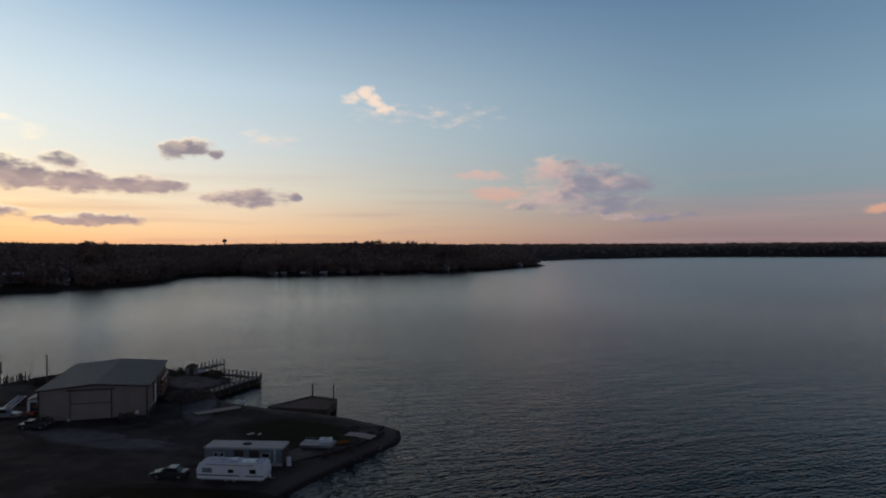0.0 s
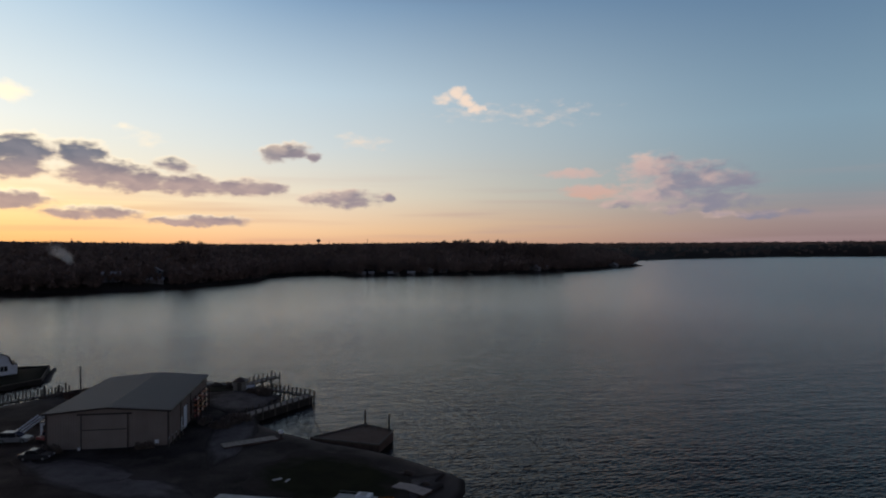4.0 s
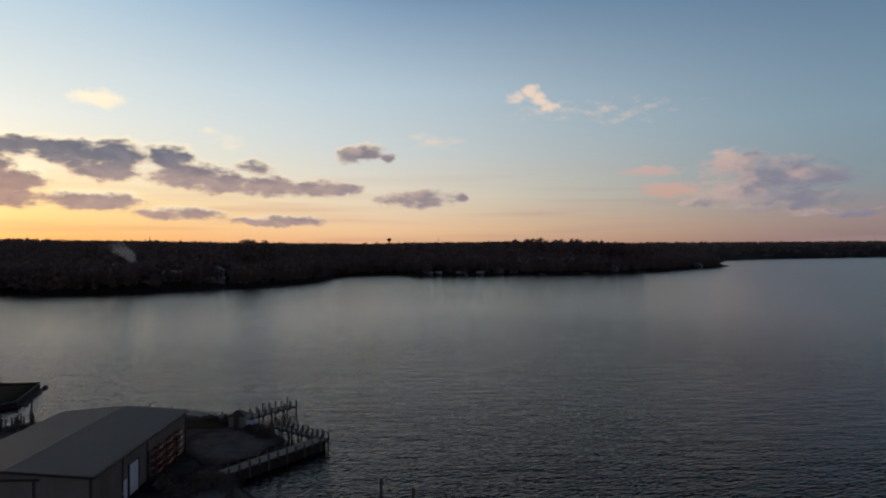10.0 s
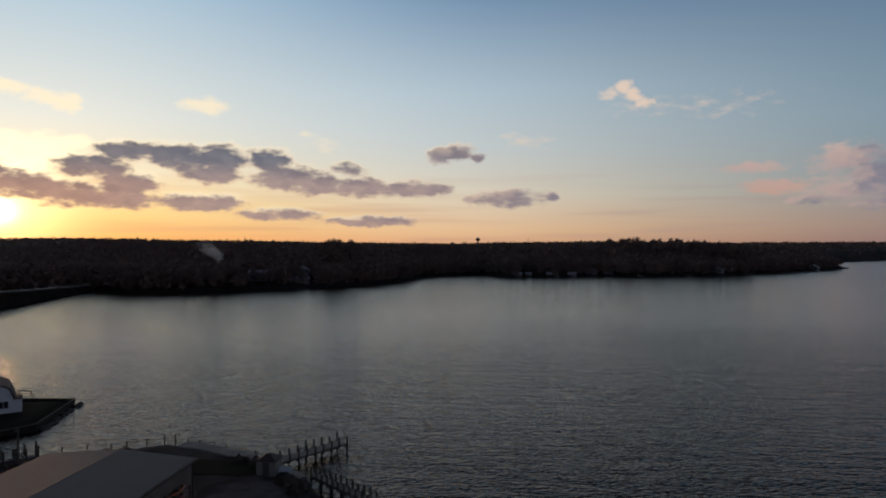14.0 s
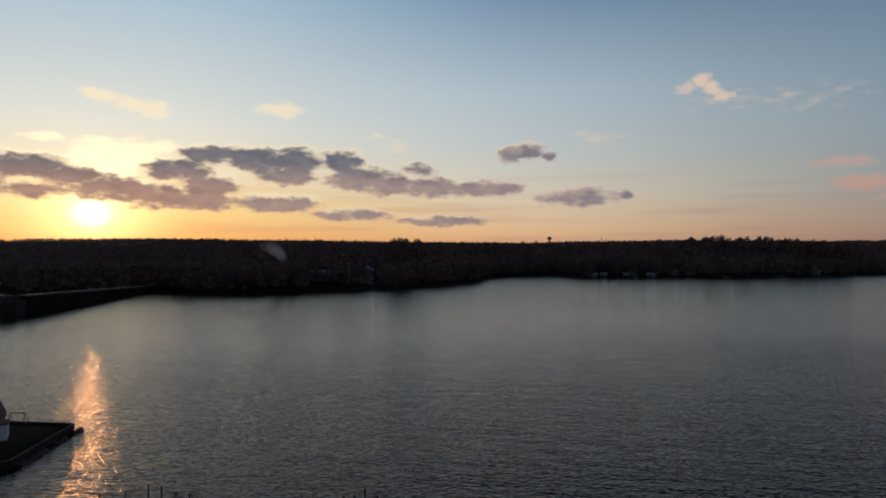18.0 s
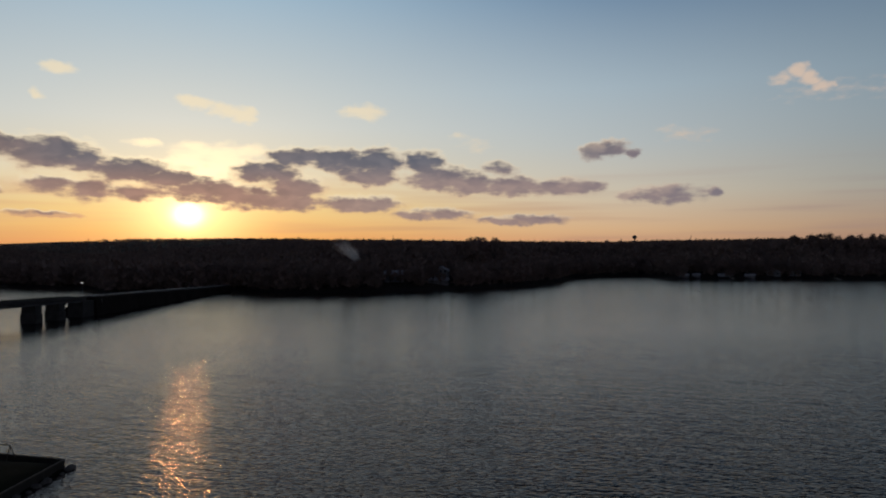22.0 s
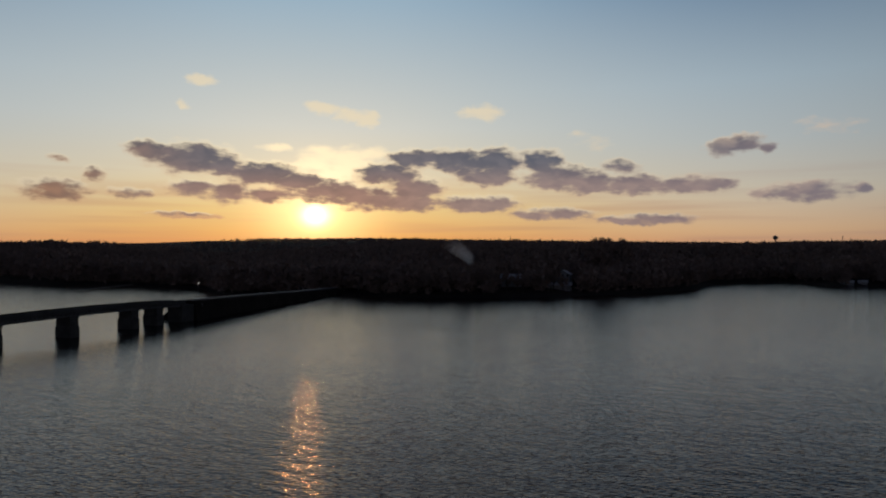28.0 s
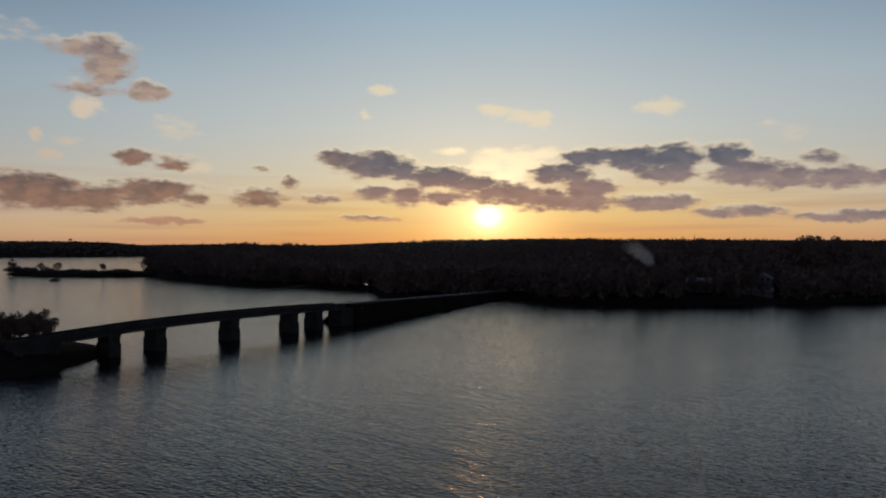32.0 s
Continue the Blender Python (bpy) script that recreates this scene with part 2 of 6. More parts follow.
# firm heaped tops, soft trailing undersides
cover = smooth(wmath("MULTIPLY_ADD", crown, 0.10, body), -0.26, 0.64)
thick = smooth(body, 0.0, 0.78)


# relief: the noise here against the noise a little nearer to the sun
def lump_noise(offset):
    n = WN.new("ShaderNodeTexNoise")
    n.inputs["Scale"].default_value = 1.0
    n.inputs["Detail"].default_value = 2
    n.inputs["Roughness"].default_value = 0.45
    WL.new(wvec("MULTIPLY", wvec("ADD", shifted, offset), (0.5, 1.1, 1)), n.inputs["Vector"])
    return n.outputs[0]


to_sun = wvec("NORMALIZE", wvec("SUBTRACT", (SUN_AZ, SUN_EL, 0), plan))
reach = wvec("MULTIPLY", to_sun, (0.7, 0.7, 0))
relief = wmath("SUBTRACT", lump_noise((0, 0, 0)), lump_noise(reach))
shade = wmath("MULTIPLY_ADD", smooth(relief, -0.20, 0.24), 0.55, wmath("MULTIPLY", wmath("SUBTRACT", 1.0, crown), 0.5), clamp=True)
lit = wmix(smooth(aside, 6, 60), wmix(smooth(elev, 8.0, 10.5), wmix(smooth(aside, 3, 11), (1.30, 1.08, 0.72, 1), (1.0, 0.86, 0.62, 1)), (0.96, 0.84, 0.62, 1)), wmix(smooth(elev, 6, 11), lin(188, 162, 156), lin(226, 200, 182)))
dull = wmix(smooth(aside, 6, 60), lin(226, 178, 138), lin(164, 150, 152))
core_dark = wmix(smooth(aside, 20, 62), wmix(smooth(aside, 3, 16), lin(116, 97, 106), lin(128, 114, 124)), lin(124, 122, 138))
core_pale = wmix(smooth(aside, 20, 62), wmix(smooth(aside, 3, 16), lin(158, 125, 125), lin(166, 143, 141)), lin(172, 150, 150))
slate = smooth(wmath("SUBTRACT", elev, wmath("MULTIPLY", aside, 0.03)), 4.4, 6.9)      # away from the sun's warmth
core_dark = wmix(wmath("MULTIPLY", slate, wmath("SUBTRACT", 0.9, smooth(aside, 26, 44), clamp=True)), core_dark, lin(60, 78, 104))
core_pale = wmix(wmath("MULTIPLY", slate, wmath("SUBTRACT", 0.9, smooth(aside, 26, 44), clamp=True)), core_pale, lin(98, 104, 122))
west = smooth(azim, 62, 76)      # dusky clouds beyond the sun
core_dark = wmix(west, core_dark, lin(104, 88, 90))
core_pale = wmix(west, core_pale, lin(164, 124, 106))
high = smooth(elev, 7.6, 9.6)      # clouds high up stand in full evening light
core_dark = wmix(high, core_dark, lin(116, 110, 120))
core_pale = wmix(high, core_pale, lin(200, 170, 150))
# clouds away from the sun are lit on the side that faces it, those before it stay dark
fronting = wmath("MULTIPLY", smooth(aside, 24, 50), wmath("SUBTRACT", 1.0, west))
sunny = smooth(wmath("MULTIPLY_ADD", relief, 1.2, wmath("DIVIDE", facing, mass)), -0.35, 0.65)
edge = wmix(fronting, wmix(crown, wmix(0.5, glow, dull), lit), wmix(sunny, wmix(0.45, glow, core_dark), lit))
shade = wmix(fronting, shade, sunny)
solid = wmath("MULTIPLY", thick, wmath("MULTIPLY_ADD", wmath("MULTIPLY", fronting, sunny), -0.6, 1.0))
cloud = wmix(solid, edge, wmix(shade, core_dark, core_pale))
wisps = wmath("MULTIPLY", smooth(wmath("MULTIPLY_ADD", rough, 0.8, veil), -0.08, 0.50), 0.92)
painted = wmix(wisps, glow, wmix(smooth(elev, 2.0, 6.5), lin(196, 146, 124), lit))
painted = wmix(wmath("MULTIPLY", cover, 0.97), painted, cloud)

# the sun itself with its aureole, veiled where cloud covers it
t2 = wmath("MULTIPLY", toward, toward)
level = wmath("MULTIPLY", wmath("SUBTRACT", elev, SUN_EL), wmath("SUBTRACT", elev, SUN_EL))
t2 = wmath("MULTIPLY_ADD", level, 0.6, t2)      # drawn out along the horizon by haze
disc = wmath("MULTIPLY", wmath("EXPONENT", wmath("MULTIPLY", t2, -1 / 1.0)), 4.5)
halo = wmath("MULTIPLY", wmath("EXPONENT", wmath("MULTIPLY", t2, -1 / 15.0)), 0.95)
wide = wmath("MULTIPLY", wmath("EXPONENT", wmath("MULTIPLY", t2, -1 / 110.0)), 0.15)
clear = wmath("MULTIPLY_ADD", thick, -0.985, 1.0)
sunshine = wmath("MULTIPLY", wmath("ADD", wmath("ADD", disc, halo), wide), clear)
tint = wvec("SCALE", (1.0, 0.72, 0.34))
tint.node.inputs["Scale"].default_value = 1.0
WL.new(sunshine, tint.node.inputs["Scale"])
total = wvec("ADD", painted, tint)

bg = WN.new("ShaderNodeBackground")
bg.inputs[1].default_value = 0.007
WL.new(sky.outputs[0], bg.inputs[0])
bg2 = WN.new("ShaderNodeBackground")
bg2.inputs[1].default_value = 1.0
WL.new(total, bg2.inputs[0])
both = WN.new("ShaderNodeAddShader")
WL.new(bg.outputs[0], both.inputs[0])
WL.new(bg2.outputs[0], both.inputs[1])
wout = WN.new("ShaderNodeOutputWorld")
WL.new(both.outputs[0], wout.inputs[0])

lamp = bpy.data.lights.new("sun", "SUN")
lamp.energy, lamp.angle, lamp.color = 0.085, radians(1.5), (1.0, 0.43, 0.15)
sun_ob = new("sun", lamp)
sun_ob.matrix_world = look(sun_way * 100, (0, 0, 0))

# ---- materials ----
def material(name, base, rough=0.8, metal=0.0, vary=0.35, scale=1.0, bump=0.2, fine=12.0, dirt=None, spec=0.5, per_object=0.0):
    """Base colour with two scales of variation, grain relief and optional dirt."""
    m = bpy.data.materials.new(name)
    m.use_nodes = True
    nt = m.node_tree
    n, l = nt.nodes, nt.links
    b = n["Principled BSDF"]
    b.inputs["Roughness"].default_value = rough
    b.inputs["Metallic"].default_value = metal
    b.inputs["Specular IOR Level"].default_value = spec
    pos = n.new("ShaderNodeNewGeometry").outputs["Position"]
    big = n.new("ShaderNodeTexNoise")
    big.inputs["Scale"].default_value = scale
    big.inputs["Detail"].default_value = 4
    small = n.new("ShaderNodeTexNoise")
    small.inputs["Scale"].default_value = scale * fine
    small.inputs["Detail"].default_value = 3
    l.new(pos, big.inputs["Vector"])
    l.new(pos, small.inputs["Vector"])
    add = n.new("ShaderNodeMath")
    add.operation = "MULTIPLY_ADD"
    l.new(small.outputs[0], add.inputs[0])
    add.inputs[1].default_value = 0.5
    l.new(big.outputs[0], add.inputs[2])
    src = add.outputs[0]
    if per_object:
        info = n.new("ShaderNodeObjectInfo")
        ad2 = n.new("ShaderNodeMath")
        ad2.operation = "MULTIPLY_ADD"
        l.new(info.outputs["Random"], ad2.inputs[0])
        ad2.inputs[1].default_value = per_object
        l.new(src, ad2.inputs[2])
        src = ad2.outputs[0]
    ramp = n.new("ShaderNodeValToRGB")
    lo = [c * (1 - vary) for c in base]
    hi = [min(1, c * (1 + vary)) for c in base]
    if dirt:
        lo = dirt
    ramp.color_ramp.elements[0].position, ramp.color_ramp.elements[0].color = 0.45, (*lo, 1)
    ramp.color_ramp.elements[1].position, ramp.color_ramp.elements[1].color = 1.05 if per_object else 0.95, (*hi, 1)
    l.new(src, ramp.inputs[0])
    l.new(ramp.outputs[0], b.inputs["Base Color"])
    if bump:
        bp = n.new("ShaderNodeBump")
        bp.inputs["Strength"].default_value = bump
        bp.inputs["Distance"].default_value = 0.05
        l.new(small.outputs[0], bp.inputs["Height"])
        l.new(bp.outputs[0], b.inputs["Normal"])
    return m


def water_material():
    m = bpy.data.materials.new("river_water")
    m.use_nodes = True
    n, l = m.node_tree.nodes, m.node_tree.links
    b = n["Principled BSDF"]
    b.inputs["Base Color"].default_value = (0.003, 0.004, 0.005, 1)
    b.inputs["Specular Tint"].default_value = (0.84, 0.82, 1.0, 1)
    pos = n.new("ShaderNodeNewGeometry").outputs["Position"]
    h = None
    # wave length along and across the crests, turn of the crests, height, detail
    for across, along, turn, amp, det in ((12.0, 38.0, 20, 1.0, 1), (5.0, 20.0, 24, 0.50, 1), (2.0, 6.0, 14, 0.80, 1), (0.85, 2.8, 22, 0.42, 2), (0.50, 1.0, 34, 0.66, 1)):
        mp = n.new("ShaderNodeMapping")
        mp.vector_type = "TEXTURE"
        mp.inputs["Rotation"].default_value = (0, 0, radians(turn))
        mp.inputs["Scale"].default_value = (along, across, across)
        l.new(pos, mp.inputs[0])
        tx = n.new("ShaderNodeTexNoise")
        tx.inputs["Scale"].default_value = 1.0
        tx.inputs["Detail"].default_value = det
        l.new(mp.outputs[0], tx.inputs["Vector"])
        ma = n.new("ShaderNodeMath")
        ma.operation = "MULTIPLY_ADD"
        l.new(tx.outputs[0], ma.inputs[0])
        ma.inputs[1].default_value = amp
        if h is None:
            ma.inputs[2].default_value = 0
        else:
            l.new(h, ma.inputs[2])
        h = ma.outputs[0]
    # wind patches calm and ruffle the surface
    calm = n.new("ShaderNodeTexNoise")
    calm.inputs["Scale"].default_value = 0.006
    l.new(pos, calm.inputs["Vector"])
    rg = n.new("ShaderNodeMapRange")
    l.new(calm.outputs[0], rg.inputs[0])
    rg.inputs[1].default_value, rg.inputs[2].default_value = 0.35, 0.7
    rg.inputs[3].default_value, rg.inputs[4].default_value = 0.7, 1.0
    bp = n.new("ShaderNodeBump")
    bp.inputs["Distance"].default_value = 0.285
    # calm water in the lee of the far woods, open reach beyond the cape

    def ramped(src, lo, hi, a, b_):
        r = n.new("ShaderNodeMapRange")
        r.interpolation_type = "SMOOTHSTEP"
        l.new(src, r.inputs[0])
        for k, v in enumerate((lo, hi, a, b_)):
            r.inputs[k + 1].default_value = v
        return r.outputs[0]

    def times(a, b_):
        q = n.new("ShaderNodeMath")
        q.operation = "MULTIPLY"
        l.new(a, q.inputs[0])
        l.new(b_, q.inputs[1])
        return q.outputs[0]

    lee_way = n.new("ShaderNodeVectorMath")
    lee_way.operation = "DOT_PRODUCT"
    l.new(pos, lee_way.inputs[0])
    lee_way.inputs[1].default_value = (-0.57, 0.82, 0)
    sx = n.new("ShaderNodeSeparateXYZ")
    l.new(pos, sx.inputs[0])
    lee = times(ramped(lee_way.outputs["Value"], 120, 400, 0, 1), ramped(sx.outputs[0], 20, 260, 1, 0))
    l.new(times(rg.outputs[0], ramped(lee, 0, 1, 1.0, 0.5)), bp.inputs["Strength"])
    # the open reach is ruffled too finely to see single waves
    reach = times(ramped(sx.outputs[1], 150, 520, 0, 1), ramped(sx.outputs[0], -40, 160, 0, 1))
    l.new(ramped(reach, 0, 1, 0.13, 0.21), b.inputs["Roughness"])
    # IOR strays from water's 1.33: reflections toned darker near the yard, brighter westward
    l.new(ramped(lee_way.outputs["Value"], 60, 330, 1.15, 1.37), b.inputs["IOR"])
    l.new(h, bp.inputs["Height"])
    l.new(bp.outputs[0], b.inputs["Normal"])
    return m


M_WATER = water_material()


def yard_soil():
    """Dark packed gravel, stained in patches, turning to sand near the water."""
    m = material("gravel_soil", (0.043, 0.035, 0.034), 1.0, scale=0.15, fine=30, bump=0.6, vary=0.8, spec=0.08)
    n, l = m.node_tree.nodes, m.node_tree.links
    ramp = [q for q in n if q.type == "VALTORGB"][0]
    b = n["Principled BSDF"]
    pos = n.new("ShaderNodeNewGeometry").outputs["Position"]
    sp = n.new("ShaderNodeSeparateXYZ")
    l.new(pos, sp.inputs[0])
    nz = n.new("ShaderNodeTexNoise")
    nz.inputs["Scale"].default_value = 0.35
    nz.inputs["Detail"].default_value = 5
    l.new(pos, nz.inputs["Vector"])
    ad = n.new("ShaderNodeMath")
    ad.operation = "MULTIPLY_ADD"
    l.new(nz.outputs[0], ad.inputs[0])
    ad.inputs[1].default_value = 0.7
    l.new(sp.outputs[2], ad.inputs[2])
    mr = n.new("ShaderNodeMapRange")
    l.new(ad.outputs[0], mr.inputs[0])
    mr.inputs[1].default_value, mr.inputs[2].default_value = 1.2, 1.62
    mx = n.new("ShaderNodeMix")
    mx.data_type = "RGBA"
    l.new(mr.outputs[0], mx.inputs[0])
    mx.inputs[6].default_value = (0.125, 0.105, 0.095, 1)
    l.new(ramp.outputs[0], mx.inputs[7])
    wet = n.new("ShaderNodeMapRange")
    l.new(sp.outputs[2], wet.inputs[0])
    wet.inputs[1].default_value, wet.inputs[2].default_value = 0.2, 0.5
    wet.inputs[3].default_value, wet.inputs[4].default_value = 0.3, 1.0
    damp = n.new("ShaderNodeVectorMath")
    damp.operation = "SCALE"
    l.new(mx.outputs[2], damp.inputs[0])
    l.new(wet.outputs[0], damp.inputs["Scale"])
    l.new(damp.outputs[0], b.inputs["Base Color"])
    return m


M_SOIL = yard_soil()
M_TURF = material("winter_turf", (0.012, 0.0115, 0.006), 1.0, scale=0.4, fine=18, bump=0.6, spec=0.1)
M_WOODFLOOR = material("woodland_floor", (0.034, 0.028, 0.025), 1.0, scale=0.02, fine=14, spec=0.1)
M_TWIG = material("bare_twigs", (0.20, 0.145, 0.125), 1.0, scale=0.05, bump=0, per_object=0.15, spec=0.1)
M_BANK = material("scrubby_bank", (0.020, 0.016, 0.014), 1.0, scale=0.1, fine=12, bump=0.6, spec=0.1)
M_BARK = material("bark", (0.07, 0.055, 0.045), 0.9, scale=2, bump=0.4)
M_SIDING = material("tan_metal_siding", (0.27, 0.222, 0.197), 0.55, scale=0.5, vary=0.12, bump=0.05)
M_ROOF = material("grey_metal_roof", (0.050, 0.047, 0.063), 0.55, metal=0.15, spec=0.3, scale=0.4, vary=0.12, bump=0.05)
M_TRIM = material("dark_brown_trim", (0.05, 0.035, 0.03), 0.6, vary=0.2)
M_PILE = material("weathered_piling", (0.10, 0.085, 0.07), 0.9, scale=3, per_object=0.2)
M_DECK = material("grey_decking", (0.28, 0.25, 0.22), 0.85, scale=2, per_object=0.25)
M_WHITE = material("white_paint", (0.74, 0.77, 0.83), 0.5, vary=0.08, bump=0.03)
M_BLUEGREY = material("pale_blue_cladding", (0.17, 0.20, 0.225), 0.5, vary=0.12, bump=0.05)
M_BLUEROOF = material("pale_blue_membrane", (0.40, 0.45, 0.56), 0.6, scale=0.8, vary=0.15, bump=0.05)
M_GLASS = material("dark_glazing", (0.02, 0.022, 0.026), 0.12, vary=0.1, bump=0)
M_RUBBER = material("black_rubber", (0.02, 0.02, 0.02), 0.85, bump=0.1)
M_CONC = material("weathered_concrete", (0.12, 0.11, 0.10), 0.9, scale=0.4, vary=0.3)
# darker copy of the concrete: the bridge's backlit darkness is in its colour
M_PIERCONC = material("backlit_dark_concrete", (0.045, 0.041, 0.039), 0.9, scale=0.4, vary=0.4)
M_STEEL = material("dull_steel", (0.25, 0.25, 0.26), 0.5, metal=0.7, bump=0.1)
M_ROOFDARK = material("dark_shingles", (0.022, 0.020, 0.026), 0.8, scale=1.0)
M_STEELDARK = material("dark_painted_steel", (0.06, 0.06, 0.065), 0.6, scale=0.5)
M_PALEBLOCK = material("pale_rendered_block", (0.30, 0.27, 0.235), 0.85, scale=1.0, vary=0.2)
M_ASPHALT = material("asphalt", (0.05, 0.05, 0.052), 0.9, scale=0.5)


# ---- mesh helpers ----
def part(name, bm, mat, parent=None, label="", m=None):
    me = bpy.data.meshes.new(name)
    bm.to_mesh(me)
    bm.free()
    me.materials.append(mat)
    ob = new(name, me)
    if parent is not None:
        ob.parent = parent
    if m is not None:
        ob.matrix_basis = m
    if label:
        ob["label"] = label
    return ob


def shared(name, me, parent=None, m=None):
    ob = new(name, me)
    if parent is not None:
        ob.parent = parent
    if m is not None:
        ob.matrix_basis = m
    return ob


def thing(name, m, label, category, group="", kind=""):
    ob = new(name)
    ob.empty_display_size = 0.3
    ob.matrix_basis = m
    return tagged(ob, label, category, group, kind)


def box(bm, x0, x1, y0, y1, z0, z1, bevel=0.0):
    r = bmesh.ops.create_cube(bm, size=1.0, matrix=Matrix.Translation(((x0 + x1) / 2, (y0 + y1) / 2, (z0 + z1) / 2)) @ Matrix.Diagonal((x1 - x0, y1 - y0, z1 - z0, 1)))
    if bevel:
        es = {e for v in r["verts"] for e in v.link_edges}
        bmesh.ops.bevel(bm, geom=list(es), offset=bevel, segments=2, affect="EDGES", profile=0.5)
    return bm


def boxed(x0, x1, y0, y1, z0, z1, bevel=0.0):
    return box(bmesh.new(), x0, x1, y0, y1, z0, z1, bevel)


def rod(bm, a, b, r0, r1=None, sides=8):
    a, b = Vector(a), Vector(b)
    d = b - a
    m = Matrix.Translation((a + b) / 2) @ d.to_track_quat("Z", "Y").to_matrix().to_4x4()
    bmesh.ops.create_cone(bm, cap_ends=True, segments=sides, radius1=r0, radius2=r0 if r1 is None else r1, depth=d.length, matrix=m)
    return bm


def roded(a, b, r0, r1=None, sides=8):
    return rod(bmesh.new(), a, b, r0, r1, sides)


def prism(outline, y0, y1):
    """Solid with an outline in x, z, run from y0 to y1."""
    bm = bmesh.new()
    f = [bm.verts.new((x, y0, z)) for x, z in outline]
    g = [bm.verts.new((x, y1, z)) for x, z in outline]
    bm.faces.new(f)
    bm.faces.new(g[::-1])
    k = len(outline)
    for i in range(k):
        bm.faces.new((f[i], g[i], g[(i + 1) % k], f[(i + 1) % k]))
    bmesh.ops.recalc_face_normals(bm, faces=bm.faces)
    return bm


def grid_mesh(name, verts, nx, ny, mat):
    i, j = np.meshgrid(np.arange(nx - 1), np.arange(ny - 1))
    a = (j * nx + i).ravel()
    faces = np.stack([a, a + 1, a + nx + 1, a + nx], 1)
    me = bpy.data.meshes.new(name)
    me.from_pydata(verts.tolist(), [], faces.tolist())
    me.materials.append(mat)
    me.polygons.foreach_set("use_smooth", [True] * len(me.polygons))
    return me


def inside_distance(px, py, poly):
    """Signed distance to a polygon's edge, positive inside."""
    poly = np.array(poly, float)
    d = np.full(px.shape, 1e9)
    odd = np.zeros(px.shape, bool)
    for (ax, ay), (bx, by) in zip(poly, np.roll(poly, -1, 0)):
        ex, ey = bx - ax, by - ay
        s = np.clip(((px - ax) * ex + (py - ay) * ey) / (ex * ex + ey * ey), 0, 1)
        d = np.minimum(d, np.hypot(px - ax - s * ex, py - ay - s * ey))
        cross = (ay > py) != (by > py)
        with np.errstate(divide="ignore", invalid="ignore"):
            odd ^= cross & (px < (bx - ax) * (py - ay) / (by - ay) + ax)
    return np.where(odd, d, -d)


def wobble(x, y, size, seed=0.0):
    """Smooth noise made of sines, about -1 to 1."""
    s = 0
    for k, (u, v, p) in enumerate(((1.0, 0.3, 0.0), (-0.4, 1.1, 1.7), (0.8, -0.9, 3.1), (1.7, 0.9, 4.4), (-1.3, 1.9, 0.6))):
        s = s + np.sin((u * x + v * y) / size * 2.2 + p + seed) / (1 + 0.35 * k)
    return s / 2.6


# ---- water and land ----
me = bpy.data.meshes.new("water")
me.from_pydata([(-4900, -4900, 0), (4900, -4900, 0), (4900, 4900, 0), (-4900, 4900, 0)], [], [(0, 1, 2, 3)])
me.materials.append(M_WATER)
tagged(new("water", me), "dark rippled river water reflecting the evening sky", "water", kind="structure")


def land(name, poly, x0, x1, y0, y1, step, top, slope, rough, mat, label):
    nx, ny = int((x1 - x0) / step) + 1, int((y1 - y0) / step) + 1
    X, Y = np.meshgrid(np.linspace(x0, x1, nx), np.linspace(y0, y1, ny))
    d = inside_distance(X, Y, poly) + wobble(X, Y, step * 3) * step * 0.25
    Z = np.where(d > 0, top * (1 - np.exp(-np.maximum(d, 0) / slope)), np.maximum(d * 0.35, -1.5))
    Z = Z + np.where(d > slope, wobble(X, Y, step * 4, 2.0) * rough, 0)
    ob = new(name, grid_mesh(name, np.stack([X.ravel(), Y.ravel(), Z.ravel()], 1), nx, ny, mat))
    tagged(ob, label, "ground", kind="structure")
    return ob


MARINA = [(-18.4, 75.5), (-15.6, 81.6), (-12.3, 87.6), (-9.8, 91.4), (-7.9, 94.5), (-6.5, 97.6), (-6.2, 100.2), (-7.4, 104.2), (-11.0, 108), (-16, 111), (-20.5, 113.6),
          (-30.3, 117.5), (-36.5, 121), (-41.5, 125), (-44, 130), (-41, 138), (-46, 143.5), (-52, 148.5), (-58, 151.2), (-64, 152.5), (-71, 153),
          (-76, 152.5), (-79, 149), (-82, 146), (-86, 144), (-88.5, 139), (-91, 131), (-95, 124), (-100, 116), (-112, 108), (-140, 100),
          (-220, 80), (-240, -40), (40, -40), (20, 30), (-10, 58)]
land("ground", MARINA, -150, 40, -45, 160, 1.25, 1.25, 1.6, 0.08, M_SOIL, "dark packed gravel and soil of the boatyard")
PENINSULA = [(-110.6, 166), (-101, 150.6), (-104, 140), (-115, 128), (-140, 118), (-185, 108), (-230, 100), (-200, 131), (-150, 150.5)]
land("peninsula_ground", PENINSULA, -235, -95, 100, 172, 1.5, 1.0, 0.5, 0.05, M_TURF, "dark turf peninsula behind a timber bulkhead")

FAR = [(-385, 408), (-340, 402), (-312, 420), (-293, 445), (-278, 474), (-264, 512), (-253, 560), (-246, 612), (-268, 680), (-263, 733), (-238, 778),
       (-190, 722), (-172, 747), (-140, 752), (-108, 780), (-56, 800), (4, 856), (69, 952), (132, 1073), (182, 1203), (180, 1320), (140, 1500), (273, 1745),
       (444, 2062), (581, 2188), (833, 2504), (1162, 2680), (1727, 2640), (4400, 2500), (4400, 4600), (-4600, 4600), (-4600, 1200),
       (-1700, 760), (-1150, 440), (-905, 268), (-790, 274), (-629, 302), (-576, 350), (-497, 364), (-431, 347)]


